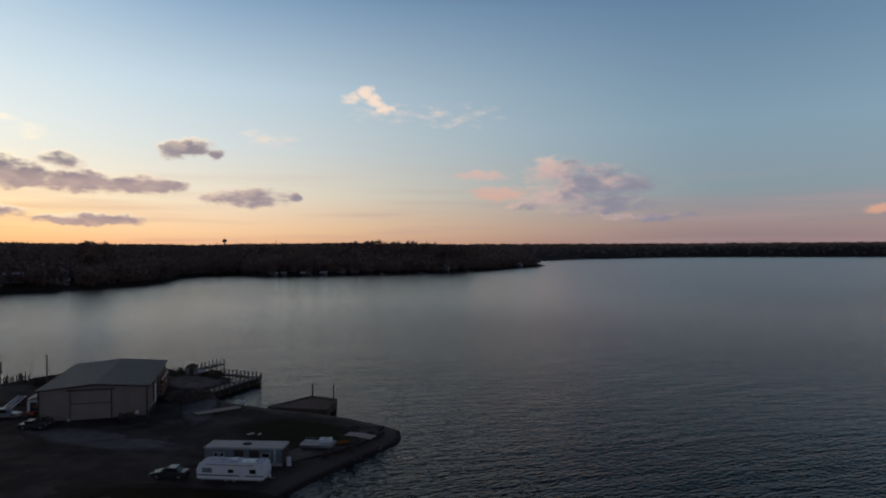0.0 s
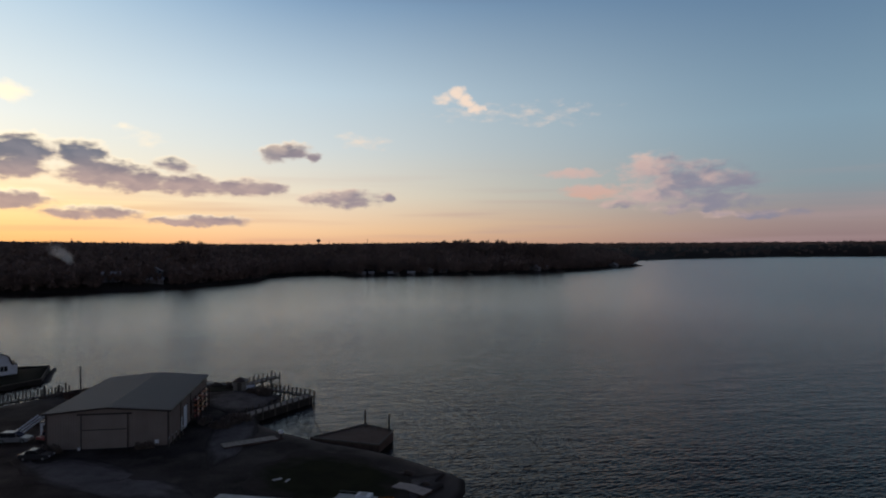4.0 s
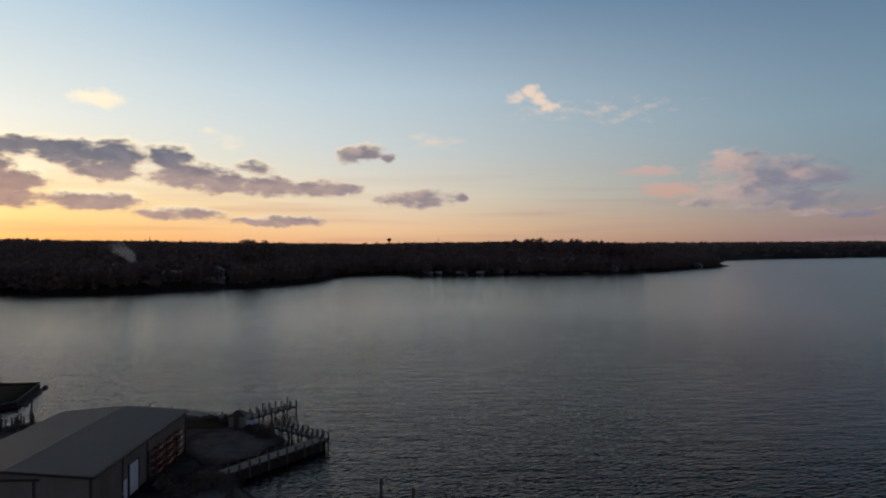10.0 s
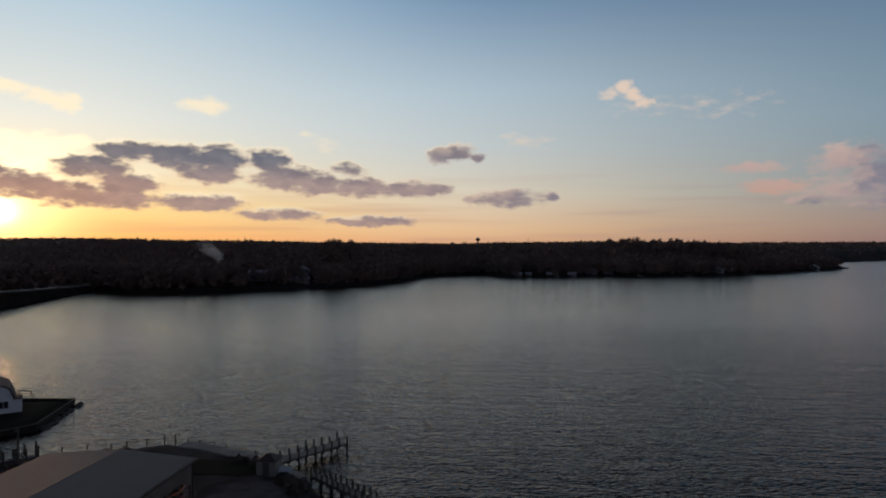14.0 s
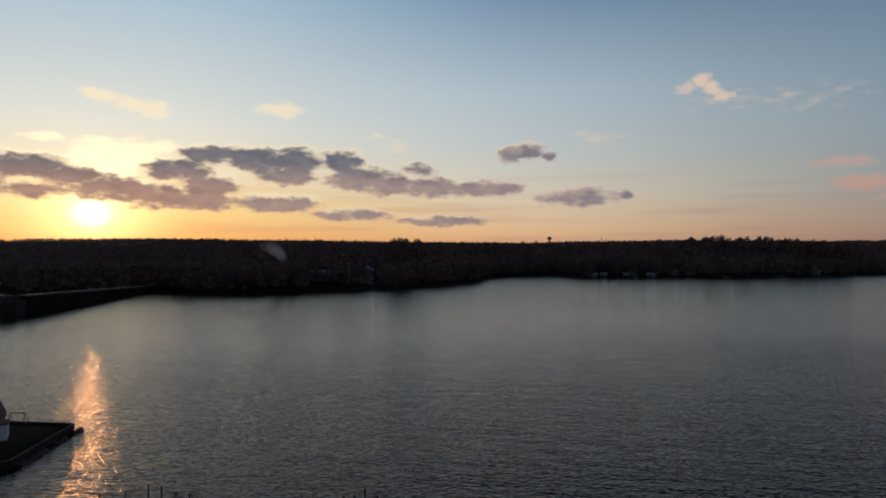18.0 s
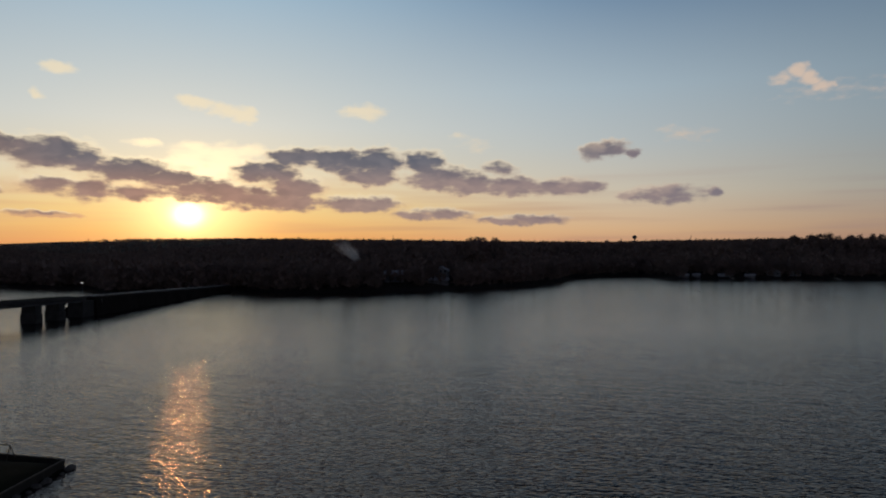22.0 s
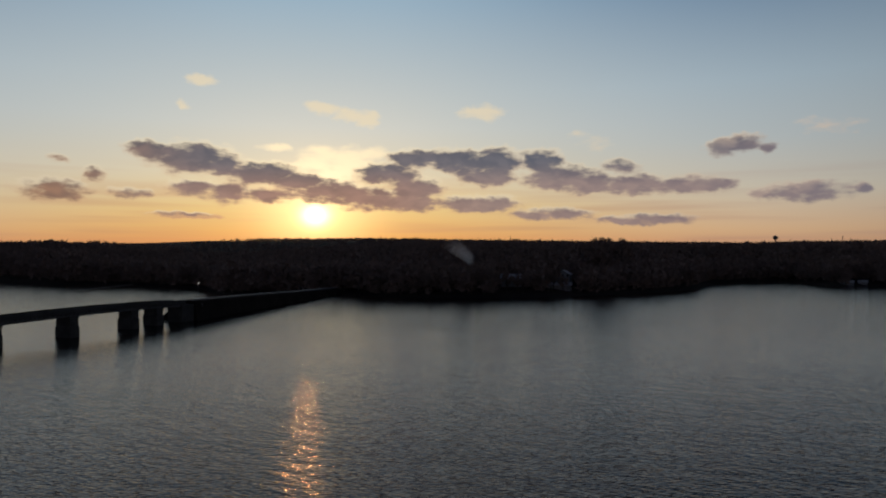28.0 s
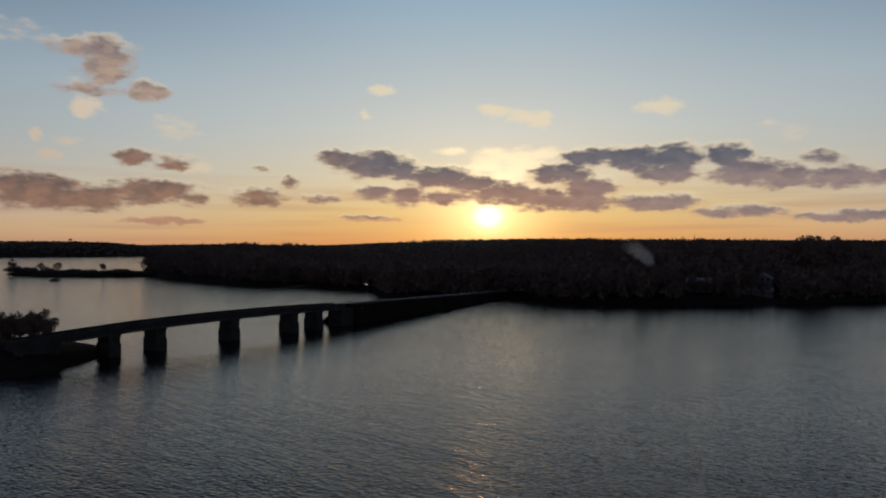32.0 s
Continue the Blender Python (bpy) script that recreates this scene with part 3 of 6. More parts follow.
def far_height(X, Y):
    d = inside_distance(X, Y, FAR) + wobble(X, Y, 60) * 6
    R = np.hypot(X + 20, Y - 60)
    az = np.degrees(np.arctan2(-X - 20, Y - 60))
    dip = np.interp(az, [-40, 0, 8, 20, 40, 52, 62, 72, 80], [1.0, 0.9, 1.1, 0.8, 1.1, 1.15, 1.0, 0.85, 0.8])
    steep = 1 - np.exp(-np.maximum(d, 0) / np.interp(az, [63, 68, 74], [75, 34, 12]))
    q = np.clip((d - 200) / 600, 0, 1)
    gentle = 0.10 * steep + 0.90 * q * q * (3 - 2 * q)
    low = np.interp(az, [40, 46, 63, 70], [0, 1, 1, 0])      # low land towards the sun
    rise = steep * (1 - low) + gentle * low
    z = rise * (12.5 + 0.0105 * R * dip + low * (3.0 + 0.0016 * R)) + np.where(d > 0, wobble(X, Y, 170, 1.0) * 2.5 * rise, 0)
    return np.where(d > 0, 0.4 + z, np.maximum(d * 0.1, -3)), d


nx, ny = 380, 210
X, Y = np.meshgrid(np.linspace(-4600, 4500, nx), np.linspace(250, 4600, ny))
X = np.sign(X) * np.abs(X / 4600) ** 1.8 * 4600 - 150
Y = 250 + ((Y - 250) / 4350) ** 1.7 * 4350
Z, D = far_height(X, Y)
tagged(new("far_shore_ground", grid_mesh("far_shore_ground", np.stack([X.ravel(), Y.ravel(), Z.ravel()], 1), nx, ny, M_WOODFLOOR)),
       "dark wooded hills across the river", "ground", kind="structure")
ISLE = [(-985, 133), (-930, 146), (-880, 165), (-850, 196), (-836, 230), (-822, 262), (-800, 285), (-850, 292), (-930, 240), (-1000, 165)]
land("island_ground", ISLE, -1030, -780, 110, 320, 4, 5.5, 9, 0.6, M_BANK, "low marshy island with bare bushes")
WESTEND = [(-238, 161), (-245.5, 170.5), (-256.5, 179), (-266, 184), (-274, 185.2), (-288, 178), (-304, 166), (-332, 146), (-420, 60), (-420, -60), (-205, -60), (-225, 110)]
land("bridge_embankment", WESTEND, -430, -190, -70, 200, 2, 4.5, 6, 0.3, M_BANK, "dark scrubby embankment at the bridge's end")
FARWEST = [(-3040, 690), (-2900, 440), (-3000, 41), (-3100, -600), (-4700, -700), (-4700, 760), (-3500, 720)]
land("far_west_ground", FARWEST, -4800, -2800, -800, 1000, 40, 60, 150, 6, M_WOODFLOOR, "distant low hills beyond the water")
REACH = [(-3300, 1500), (-3250, 420), (-4700, 300), (-4700, 1700)]
land("far_reach_ground", REACH, -4800, -3200, 250, 1750, 40, 47, 120, 1.5, M_WOODFLOOR, "distant flat shore beyond the water")

# ---- forest ----
def forest(name, XY, ground, height, leaves, rng, label, size=0.16, spread=1.0):
    """Many bare crowns, each a loose cloud of small twig clumps, as one mesh."""
    n = len(XY)
    h = height * rng.uniform(0.7, 1.15, n)
    w = h * rng.uniform(0.24, 0.36, n) * spread
    u = rng.normal(size=(n, leaves, 3))
    u /= np.linalg.norm(u, axis=2, keepdims=True)
    r = rng.uniform(0.15, 1, (n, leaves, 1)) ** 0.45
    c = u * r
    c = c * np.stack([w, w, h * 0.46], 1)[:, None, :]
    c[:, :, 2] += (h * 0.52)[:, None]
    c[:, :, :2] += XY[:, None, :]
    c[:, :, 2] += ground[:, None]
    s = (h * size)[:, None, None] * rng.uniform(0.5, 1.3, (n, leaves, 1))
    a = rng.normal(size=(n, leaves, 3)) * s * 0.7
    b = rng.normal(size=(n, leaves, 3)) * s * 0.7
    verts = np.stack([c - a * 0.5, c + a * 0.5 - b * 0.3, c + b], 2).reshape(-1, 3)
    me = bpy.data.meshes.new(name)
    k = len(verts)
    me.vertices.add(k)
    me.vertices.foreach_set("co", verts.astype(np.float32).ravel())
    me.loops.add(k)
    me.loops.foreach_set("vertex_index", np.arange(k, dtype=np.int32))
    me.polygons.add(k // 3)
    me.polygons.foreach_set("loop_start", np.arange(0, k, 3, dtype=np.int32))
    me.polygons.foreach_set("loop_total", np.full(k // 3, 3, dtype=np.int32))
    me.update(calc_edges=True)
    me.materials.append(M_TWIG)
    return tagged(new(name, me), label, "woods", kind="stuff")


rng = np.random.default_rng(7)
CLEARED = [(-302, 472), (-288, 507), (-284, 497), (2, 870), (119, 1060), (-185, 735), (-177, 747), (-154, 754), (-135, 761)]


def tall(P, low, high):
    """Taller woods on the low shore towards the sun."""
    a = np.degrees(np.arctan2(-P[:, 0] - 20, P[:, 1] - 60))
    return np.interp(a, [40, 46, 66, 72], [low, high, high, low])


def scatter(x0, x1, y0, y1, n, dmin, dmax):
    P = np.stack([rng.uniform(x0, x1, n), rng.uniform(y0, y1, n)], 1)
    z, d = far_height(P[:, 0], P[:, 1])
    k = (d > dmin) & (d < dmax)
    # gardens open towards the water before the houses
    for hx, hy in CLEARED:
        q = np.array((0 - hx, 80 - hy), float)
        q /= np.hypot(*q)
        u = (P[:, 0] - hx) * q[0] + (P[:, 1] - hy) * q[1]
        v = np.abs((P[:, 0] - hx) * q[1] - (P[:, 1] - hy) * q[0])
        k &= ~((u > -7) & (u < 46) & (v < 9.5))
    return P[k], z[k]


P, z = scatter(-1300, 160, 270, 1250, 110000, 3, 45)
P, z = P[:6800], z[:6800]
forest("shore_woods", P, z, tall(P, 12.5, 16.5), 90, rng, "dark leafless woods along the far shore", 0.12)
P, z = scatter(-1500, 300, 300, 1500, 60000, 45, 260)
P, z = P[:8500], z[:8500]
forest("hill_woods", P, z, 14, 64, rng, "dark leafless woods covering the far hills", 0.13)
P, z = scatter(-1500, -420, 380, 1150, 30000, 45, 900)
P, z = P[:8500], z[:8500]
forest("low_woods", P, z, 13.5, 50, rng, "dark leafless woods on low land towards the sun", 0.15, 1.7)
P, z = scatter(-3000, 3500, 600, 4400, 60000, 10, 1500)
P, z = P[:9000], z[:9000]
forest("distant_woods", P, z, 14, 40, rng, "distant dark woods on the skyline", 0.2, 2.0)


P = np.stack([rng.uniform(-4600, -2880, 9000), rng.uniform(-600, 1500, 9000)], 1)
dw = np.maximum(inside_distance(P[:, 0], P[:, 1], FARWEST), 0)
dr = np.maximum(inside_distance(P[:, 0], P[:, 1], REACH), 0)
zw = np.maximum(60 * (1 - np.exp(-dw / 150)), 47 * (1 - np.exp(-dr / 120))) - 4
k = zw > 4
forest("far_west_woods", P[k], zw[k], 13, 26, rng, "distant dark woods beyond the wide water", 0.24, 2.2)


def ground_patch(name, base):
    """A ground cover that thins into bare soil at its rim."""
    m = material(name, base, 1.0, scale=0.4, fine=18, bump=0.6, vary=0.5, spec=0.08)
    n, l = m.node_tree.nodes, m.node_tree.links
    ramp = [q for q in n if q.type == "VALTORGB"][0]
    gen = n.new("ShaderNodeTexCoord").outputs["Generated"]
    dist = n.new("ShaderNodeVectorMath")
    dist.operation = "DISTANCE"
    l.new(gen, dist.inputs[0])
    dist.inputs[1].default_value = (0.5, 0.5, 0.97)
    nz = n.new("ShaderNodeTexNoise")
    nz.inputs["Scale"].default_value = 9.0
    nz.inputs["Detail"].default_value = 5
    l.new(gen, nz.inputs["Vector"])
    ad = n.new("ShaderNodeMath")
    ad.operation = "MULTIPLY_ADD"
    l.new(nz.outputs[0], ad.inputs[0])
    ad.inputs[1].default_value = 0.35
    l.new(dist.outputs["Value"], ad.inputs[2])
    mr = n.new("ShaderNodeMapRange")
    l.new(ad.outputs[0], mr.inputs[0])
    mr.inputs[1].default_value, mr.inputs[2].default_value = 0.46, 0.66
    mx = n.new("ShaderNodeMix")
    mx.data_type = "RGBA"
    l.new(mr.outputs[0], mx.inputs[0])
    l.new(ramp.outputs[0], mx.inputs[6])
    mx.inputs[7].default_value = (0.043, 0.035, 0.034, 1)
    l.new(mx.outputs[2], n["Principled BSDF"].inputs["Base Color"])
    return m


M_THINTURF = ground_patch("thin_turf", (0.011, 0.012, 0.004))
M_TRACK = ground_patch("worn_gravel_track", (0.115, 0.104, 0.107))

# ---- boatyard shed ----
SHED_TURN = 16.3
SW, SD, SE, SP = 15.6, 25.7, 4.95, 5.6
shed_m = pose(-48.0, 109.0, 1.2, 0, 0, SHED_TURN) @ Matrix.Translation((-SW, 0, 0))
shed = thing("boat_shed", shed_m, "tan ribbed metal boat shed with a low grey gable roof", "shed")
part("wall", prism([(0, 0), (SW, 0), (SW, SE), (SW / 2, SP), (0, SE)], 0.05, SD - 0.05), M_SIDING, shed)


def wall_sheet(w, h0, h1):
    """A ribbed cladding sheet, standing in x and z, its top from h0 to h1."""
    bm = bmesh.new()
    xs = [0]
    for k in range(3):
        c = w * (k + 0.5) / 3
        xs += [c - 0.06, c - 0.035, c + 0.035, c + 0.06]
    xs += [w]
    ys = [0]
    for k in range(3):
        ys += [0, -0.035, -0.035, 0]
    ys += [0]
    low = [bm.verts.new((x, y, 0.08)) for x, y in zip(xs, ys)]
    top = [bm.verts.new((x, y, h0 + (h1 - h0) * x / w)) for x, y in zip(xs, ys)]
    for i in range(len(xs) - 1):
        bm.faces.new((low[i], low[i + 1], top[i + 1], top[i]))
    me = bpy.data.meshes.new("wall_sheet")
    bm.to_mesh(me)
    bm.free()
    me.materials.append(M_SIDING)
    return me


k = 16
for i in range(k):
    w = SW / k
    a = SE + (SP - SE) * (1 - abs((i * w) / (SW / 2) - 1)) - 0.02
    c = SE + (SP - SE) * (1 - abs(((i + 1) * w) / (SW / 2) - 1)) - 0.02
    me = wall_sheet(w - 0.012, a, c)
    shared("wall_sheet", me, shed, Matrix.Translation((i * w, 0.045, 0)))
    shared("wall_sheet", me, shed, Matrix.Translation((SW - i * w, SD - 0.045, 0)) @ pose(0, 0, 0, 0, 0, 180))
side_sheet = wall_sheet(SD / 26 - 0.012, SE - 0.05, SE - 0.05)
for i in range(26):
    w = SD / 26
    shared("wall_sheet", side_sheet, shed, Matrix.Translation((SW, i * w, 0)) @ pose(0, 0, 0, 0, 0, 90))
    shared("wall_sheet", side_sheet, shed, Matrix.Translation((0, (i + 1) * w, 0)) @ pose(0, 0, 0, 0, 0, -90))

slope_len = math.hypot(SW / 2 + 0.35, SP - SE)
slope = math.degrees(math.atan2(SP - SE, SW / 2))


def roof_sheet(w, length):
    bm = bmesh.new()
    box(bm, 0, length, 0, w, 0, 0.03)
    for k in range(2):
        y = w * (k + 0.5) / 2
        box(bm, 0, length, y - 0.04, y + 0.04, 0.03, 0.048)
    me = bpy.data.meshes.new("roof_sheet")
    bm.to_mesh(me)
    bm.free()
    me.materials.append(M_ROOF)
    return me


n_sheets = 27
sheet = roof_sheet((SD + 0.7) / n_sheets - 0.008, slope_len)
for i in range(n_sheets):
    y = -0.35 + i * (SD + 0.7) / n_sheets
    shared("roof_sheet", sheet, shed, Matrix.Translation((SW / 2, y + (SD + 0.7) / n_sheets - 0.008, SP + 0.06)) @ pose(0, 0, 0, 0, slope, 0) @ pose(0, 0, 0, 0, 0, 0) @ Matrix.Translation((0, -(SD + 0.7) / n_sheets + 0.008, 0)))
    shared("roof_sheet", sheet, shed, Matrix.Translation((SW / 2, y, SP + 0.06)) @ pose(0, 0, 0, 0, -slope, 0) @ Matrix.Translation((-slope_len, 0, 0)))
part("ridge_cap", prism([(SW / 2 - 0.1, SP + 0.07), (SW / 2 - 0.09, SP + 0.1), (SW / 2, SP + 0.12), (SW / 2 + 0.09, SP + 0.1), (SW / 2 + 0.1, SP + 0.07)], -0.36, SD + 0.36), M_STEELDARK, shed)
for sx in (-1, 1):
    bm = prism([(SW / 2, SP - 0.16), (SW / 2, SP + 0.05), (SW / 2 + sx * (SW / 2 + 0.36), SE + 0.02), (SW / 2 + sx * (SW / 2 + 0.36), SE - 0.2)], -0.4, -0.34)
    part("fascia", bm, M_TRIM, shed, "dark brown gable trim")
    part("gutter", boxed(SW / 2 + sx * (SW / 2 + 0.42) - 0.08, SW / 2 + sx * (SW / 2 + 0.42) + 0.08, -0.35, SD + 0.35, SE - 0.14, SE + 0.0, 0.02), M_TRIM, shed, "dark brown eave gutter")
for x in (0, SW):
    for y in (-0.03, SD + 0.03):
        part("corner_trim", boxed(x - 0.1, x + 0.1, y - 0.1, y + 0.1, 0, SE - 0.1), M_TRIM, shed, "dark corner flashing")
big = part("sliding_door", boxed(4.5, 10.3, -0.12, -0.05, 0.1, 4.6), M_SIDING, shed, "large tan sliding door")
part("door_rail", boxed(3.9, 10.9, -0.16, -0.02, 4.6, 4.82), M_TRIM, big)
for x in (4.45, 10.35):
    part("door_edge", boxed(x - 0.07, x + 0.07, -0.15, -0.03, 0.05, 4.6), M_TRIM, big)
part("door_rib", boxed(4.6, 10.2, -0.145, -0.1, 2.55, 2.67), M_TRIM, big)
for i in range(11):
    x = 4.85 + i * 0.51
    part("door_seam", boxed(x - 0.03, x + 0.03, -0.14, -0.11, 0.15, 4.5), M_SIDING, big)
wd = part("side_door", boxed(SW + 0.02, SW + 0.09, 8.3, 10.6, 0.1, 3.3), M_WHITE, shed, "white roller door in the long side")
for i in range(9):
    part("door_slat", boxed(SW + 0.085, SW + 0.11, 8.34, 10.56, 0.15 + i * 0.35, 0.46 + i * 0.35), M_WHITE, wd)
for y in (8.2, 10.7):
    part("door_jamb", boxed(SW + 0.02, SW + 0.15, y - 0.09, y + 0.09, 0, 3.45), M_TRIM, shed)
part("downpipe", roded((SW + 0.16, 6.5, 0.1), (SW + 0.16, 6.5, SE - 0.1), 0.07), M_TRIM, shed)
part("downpipe", roded((SW + 0.16, 12.9, 0.1), (SW + 0.16, 12.9, SE - 0.1), 0.07), M_TRIM, shed)
man = part("entry_door", boxed(SW + 0.02, SW + 0.08, 6.9, 7.8, 0.1, 2.15), M_WHITE, shed, "white steel entry door")
part("door_knob", roded((SW + 0.08, 7.65, 1.05), (SW + 0.16, 7.65, 1.05), 0.035), M_STEEL, man)
part("footing", boxed(-0.1, SW + 0.1, -0.1, SD + 0.1, -0.35, 0.09), M_CONC, shed)


def on_shed(x, y, z=0.0, turn=0.0):
    """A place in the shed's own plan: x along the front, y towards the back."""
    return shed_m @ pose(x, y, z, 0, 0, turn)


# annexe at the shed's side
ann = thing("lean_to", on_shed(-3.2, 6.0, 0.0), "low pale lean-to against the shed wall", "lean-to")
part("wall", boxed(0, 3.1, 0, 4.5, 0, 2.4), M_WHITE, ann)
part("roof", prism([(-0.2, 2.35), (3.1, 3.0), (3.1, 3.12), (-0.2, 2.47)], -0.2, 4.7), M_ROOF, ann)
part("door", boxed(0.4, 1.4, -0.06, 0, 0.05, 2.05), M_TRIM, ann)

# ---- vehicles ----
def wheel(parent, x, y, r, out):
    t = part("wheel", roded((x, y - 0.11, r), (x, y + 0.11, r), r, sides=16), M_RUBBER, parent)
    part("rim", roded((x, y + out * 0.112 - 0.01, r), (x, y + out * 0.112 + 0.01, r), r * 0.6, sides=12), M_STEEL, t)


def car(name, m, paint, label, length=4.5, tall=1.45, hatch=True):
    """A parked car, x along its length, wheels on z = 0."""
    c = thing(name, m, label, "car")
    c.scale = (0.93, 0.95, 0.93)
    L, w, h = length / 2, 0.87, tall
    low = [(-L, 0.35), (-L + 0.05, 0.75), (-L + 0.15, 0.9), (L * 0.45, 0.95), (L * 0.9, 0.78), (L, 0.6), (L, 0.32), (L - 0.3, 0.22), (-L + 0.3, 0.22)]
    bm = prism(low, -w, w)
    bmesh.ops.bevel(bm, geom=list(bm.edges), offset=0.06, segments=2, affect="EDGES", profile=0.5)
    body = part("body", bm, paint, c)
    back = -L * 0.9 if hatch else -L * 0.6
    cab = prism([(back, 0.88), (back + 0.35, h - 0.04), (L * 0.05, h - 0.02), (L * 0.48, 0.92)], -w * 0.86, w * 0.86)
    part("cabin_frame", cab, M_RUBBER, c, "black cabin frame behind the glazing")
    part("windscreen", prism([(L * 0.08, h - 0.10), (L * 0.45, 0.97), (L * 0.47, 0.98), (L * 0.10, h - 0.08)], -w * 0.78, w * 0.78), M_GLASS, c)
    part("rear_window", prism([(back + 0.06, 0.97), (back + 0.33, h - 0.12), (back + 0.31, h - 0.10), (back + 0.03, 0.98)], -w * 0.76, w * 0.76), M_GLASS, c)
    for s in (-1, 1):
        for x0, x1 in ((back + 0.4, -L * 0.32), (-L * 0.28, L * 0.14)):
            part("side_window", prism([(x0 - 0.1, 0.97), (x1 + 0.06, 0.97), (x1 - 0.06, h - 0.12), (x0, h - 0.12)], s * w * 0.875 - 0.012, s * w * 0.875 + 0.012), M_GLASS, c)
    rf = prism([(back + 0.32, h - 0.05), (back + 0.42, h + 0.03), (L * 0.02, h + 0.03), (L * 0.1, h - 0.05)], -w * 0.84, w * 0.84)
    bmesh.ops.bevel(rf, geom=list(rf.edges), offset=0.02, segments=1, affect="EDGES")
    part("roof", rf, paint, c)
    for x in (back + 0.2, -L * 0.3, L * 0.22):
        for s in (-1, 1):
            part("pillar", roded((x - 0.06, s * w * 0.87, 0.9), (x + 0.02, s * w * 0.82, h - 0.03), 0.035, sides=6), paint, c)
    for x in (-L * 0.62, L * 0.62):
        for s in (-1, 1):
            wheel(c, x, s * 0.78, 0.33, s)
    for s in (-1, 1):
        part("headlight", boxed(L - 0.08, L + 0.015, s * 0.6 - 0.17, s * 0.6 + 0.17, 0.58, 0.72, 0.02), M_WHITE, c)
        part("tail_light", boxed(-L - 0.015, -L + 0.06, s * 0.65 - 0.12, s * 0.65 + 0.12, 0.62, 0.8, 0.02), M_RED, c)
        part("mirror", boxed(L * 0.28, L * 0.34, s * 0.95 - 0.08, s * 0.95 + 0.08, 0.95, 1.08, 0.02), paint, c)
    part("bumper", boxed(-L - 0.05, -L + 0.1, -0.8, 0.8, 0.3, 0.5, 0.03), M_RUBBER, c)
    return c


M_RED = material("dark_red_paint", (0.22, 0.02, 0.02), 0.35, vary=0.1, bump=0)
M_BLACKPAINT = material("black_paint", (0.03, 0.03, 0.035), 0.35, vary=0.2, bump=0)
M_GREYPAINT = material("dusty_grey_paint", (0.035, 0.033, 0.033), 0.3, vary=0.25, bump=0)
M_SILVER = material("dull_silver_paint", (0.22, 0.22, 0.23), 0.35, vary=0.2, bump=0)
M_YELLOW = material("yellow_plastic", (0.36, 0.16, 0.03), 0.4, vary=0.15, bump=0.02)
M_ORANGE = material("orange_plastic", (0.36, 0.09, 0.02), 0.4, vary=0.15, bump=0.02)
M_TARP = material("grey_tarpaulin", (0.42, 0.43, 0.44), 0.7, scale=1.5, vary=0.2, bump=0.6)
M_DARKBOARD = material("near_black_boards", (0.028, 0.022, 0.018), 0.9, scale=1.5, per_object=0.3)
M_BROWNWOOD = material("brown_planking", (0.075, 0.044, 0.034), 0.85, scale=1.5, per_object=0.3)
GZ = 1.22
car("grey_saloon", pose(-32.2, 79.4, GZ, 0, 0, 178), M_GREYPAINT, "dark grey saloon car parked on gravel beside the trailers", 4.5, 1.4, False)
car("estate_car", pose(-70.2, 107.8, GZ, 0, 0, 12), M_SILVER, "dull silver estate car parked beside the shed", 4.7, 1.6)
car("saloon_car", pose(-66.0, 109.8, GZ, 0, 0, 80), M_RED, "dark red car parked between shed and white car", 4.4, 1.45, False)
car("pickup_car", pose(-61.6, 101.2, GZ, 0, 0, 10), M_BLACKPAINT, "black car standing before the shed's corner", 4.2, 1.4, False)


def window(parent, x0, x1, y, z0, z1, out, frame_mat):
    w = part("window", boxed(x0, x1, y - 0.02, y + 0.02, z0, z1), M_GLASS, parent)
    for a, b, c, d in ((x0 - 0.05, x1 + 0.05, z0 - 0.05, z0), (x0 - 0.05, x1 + 0.05, z1, z1 + 0.05), (x0 - 0.05, x0, z0, z1), (x1, x1 + 0.05, z0, z1)):
        part("frame", boxed(a, b, y + out * 0.01 - 0.03, y + out * 0.01 + 0.03, c, d), frame_mat, w)


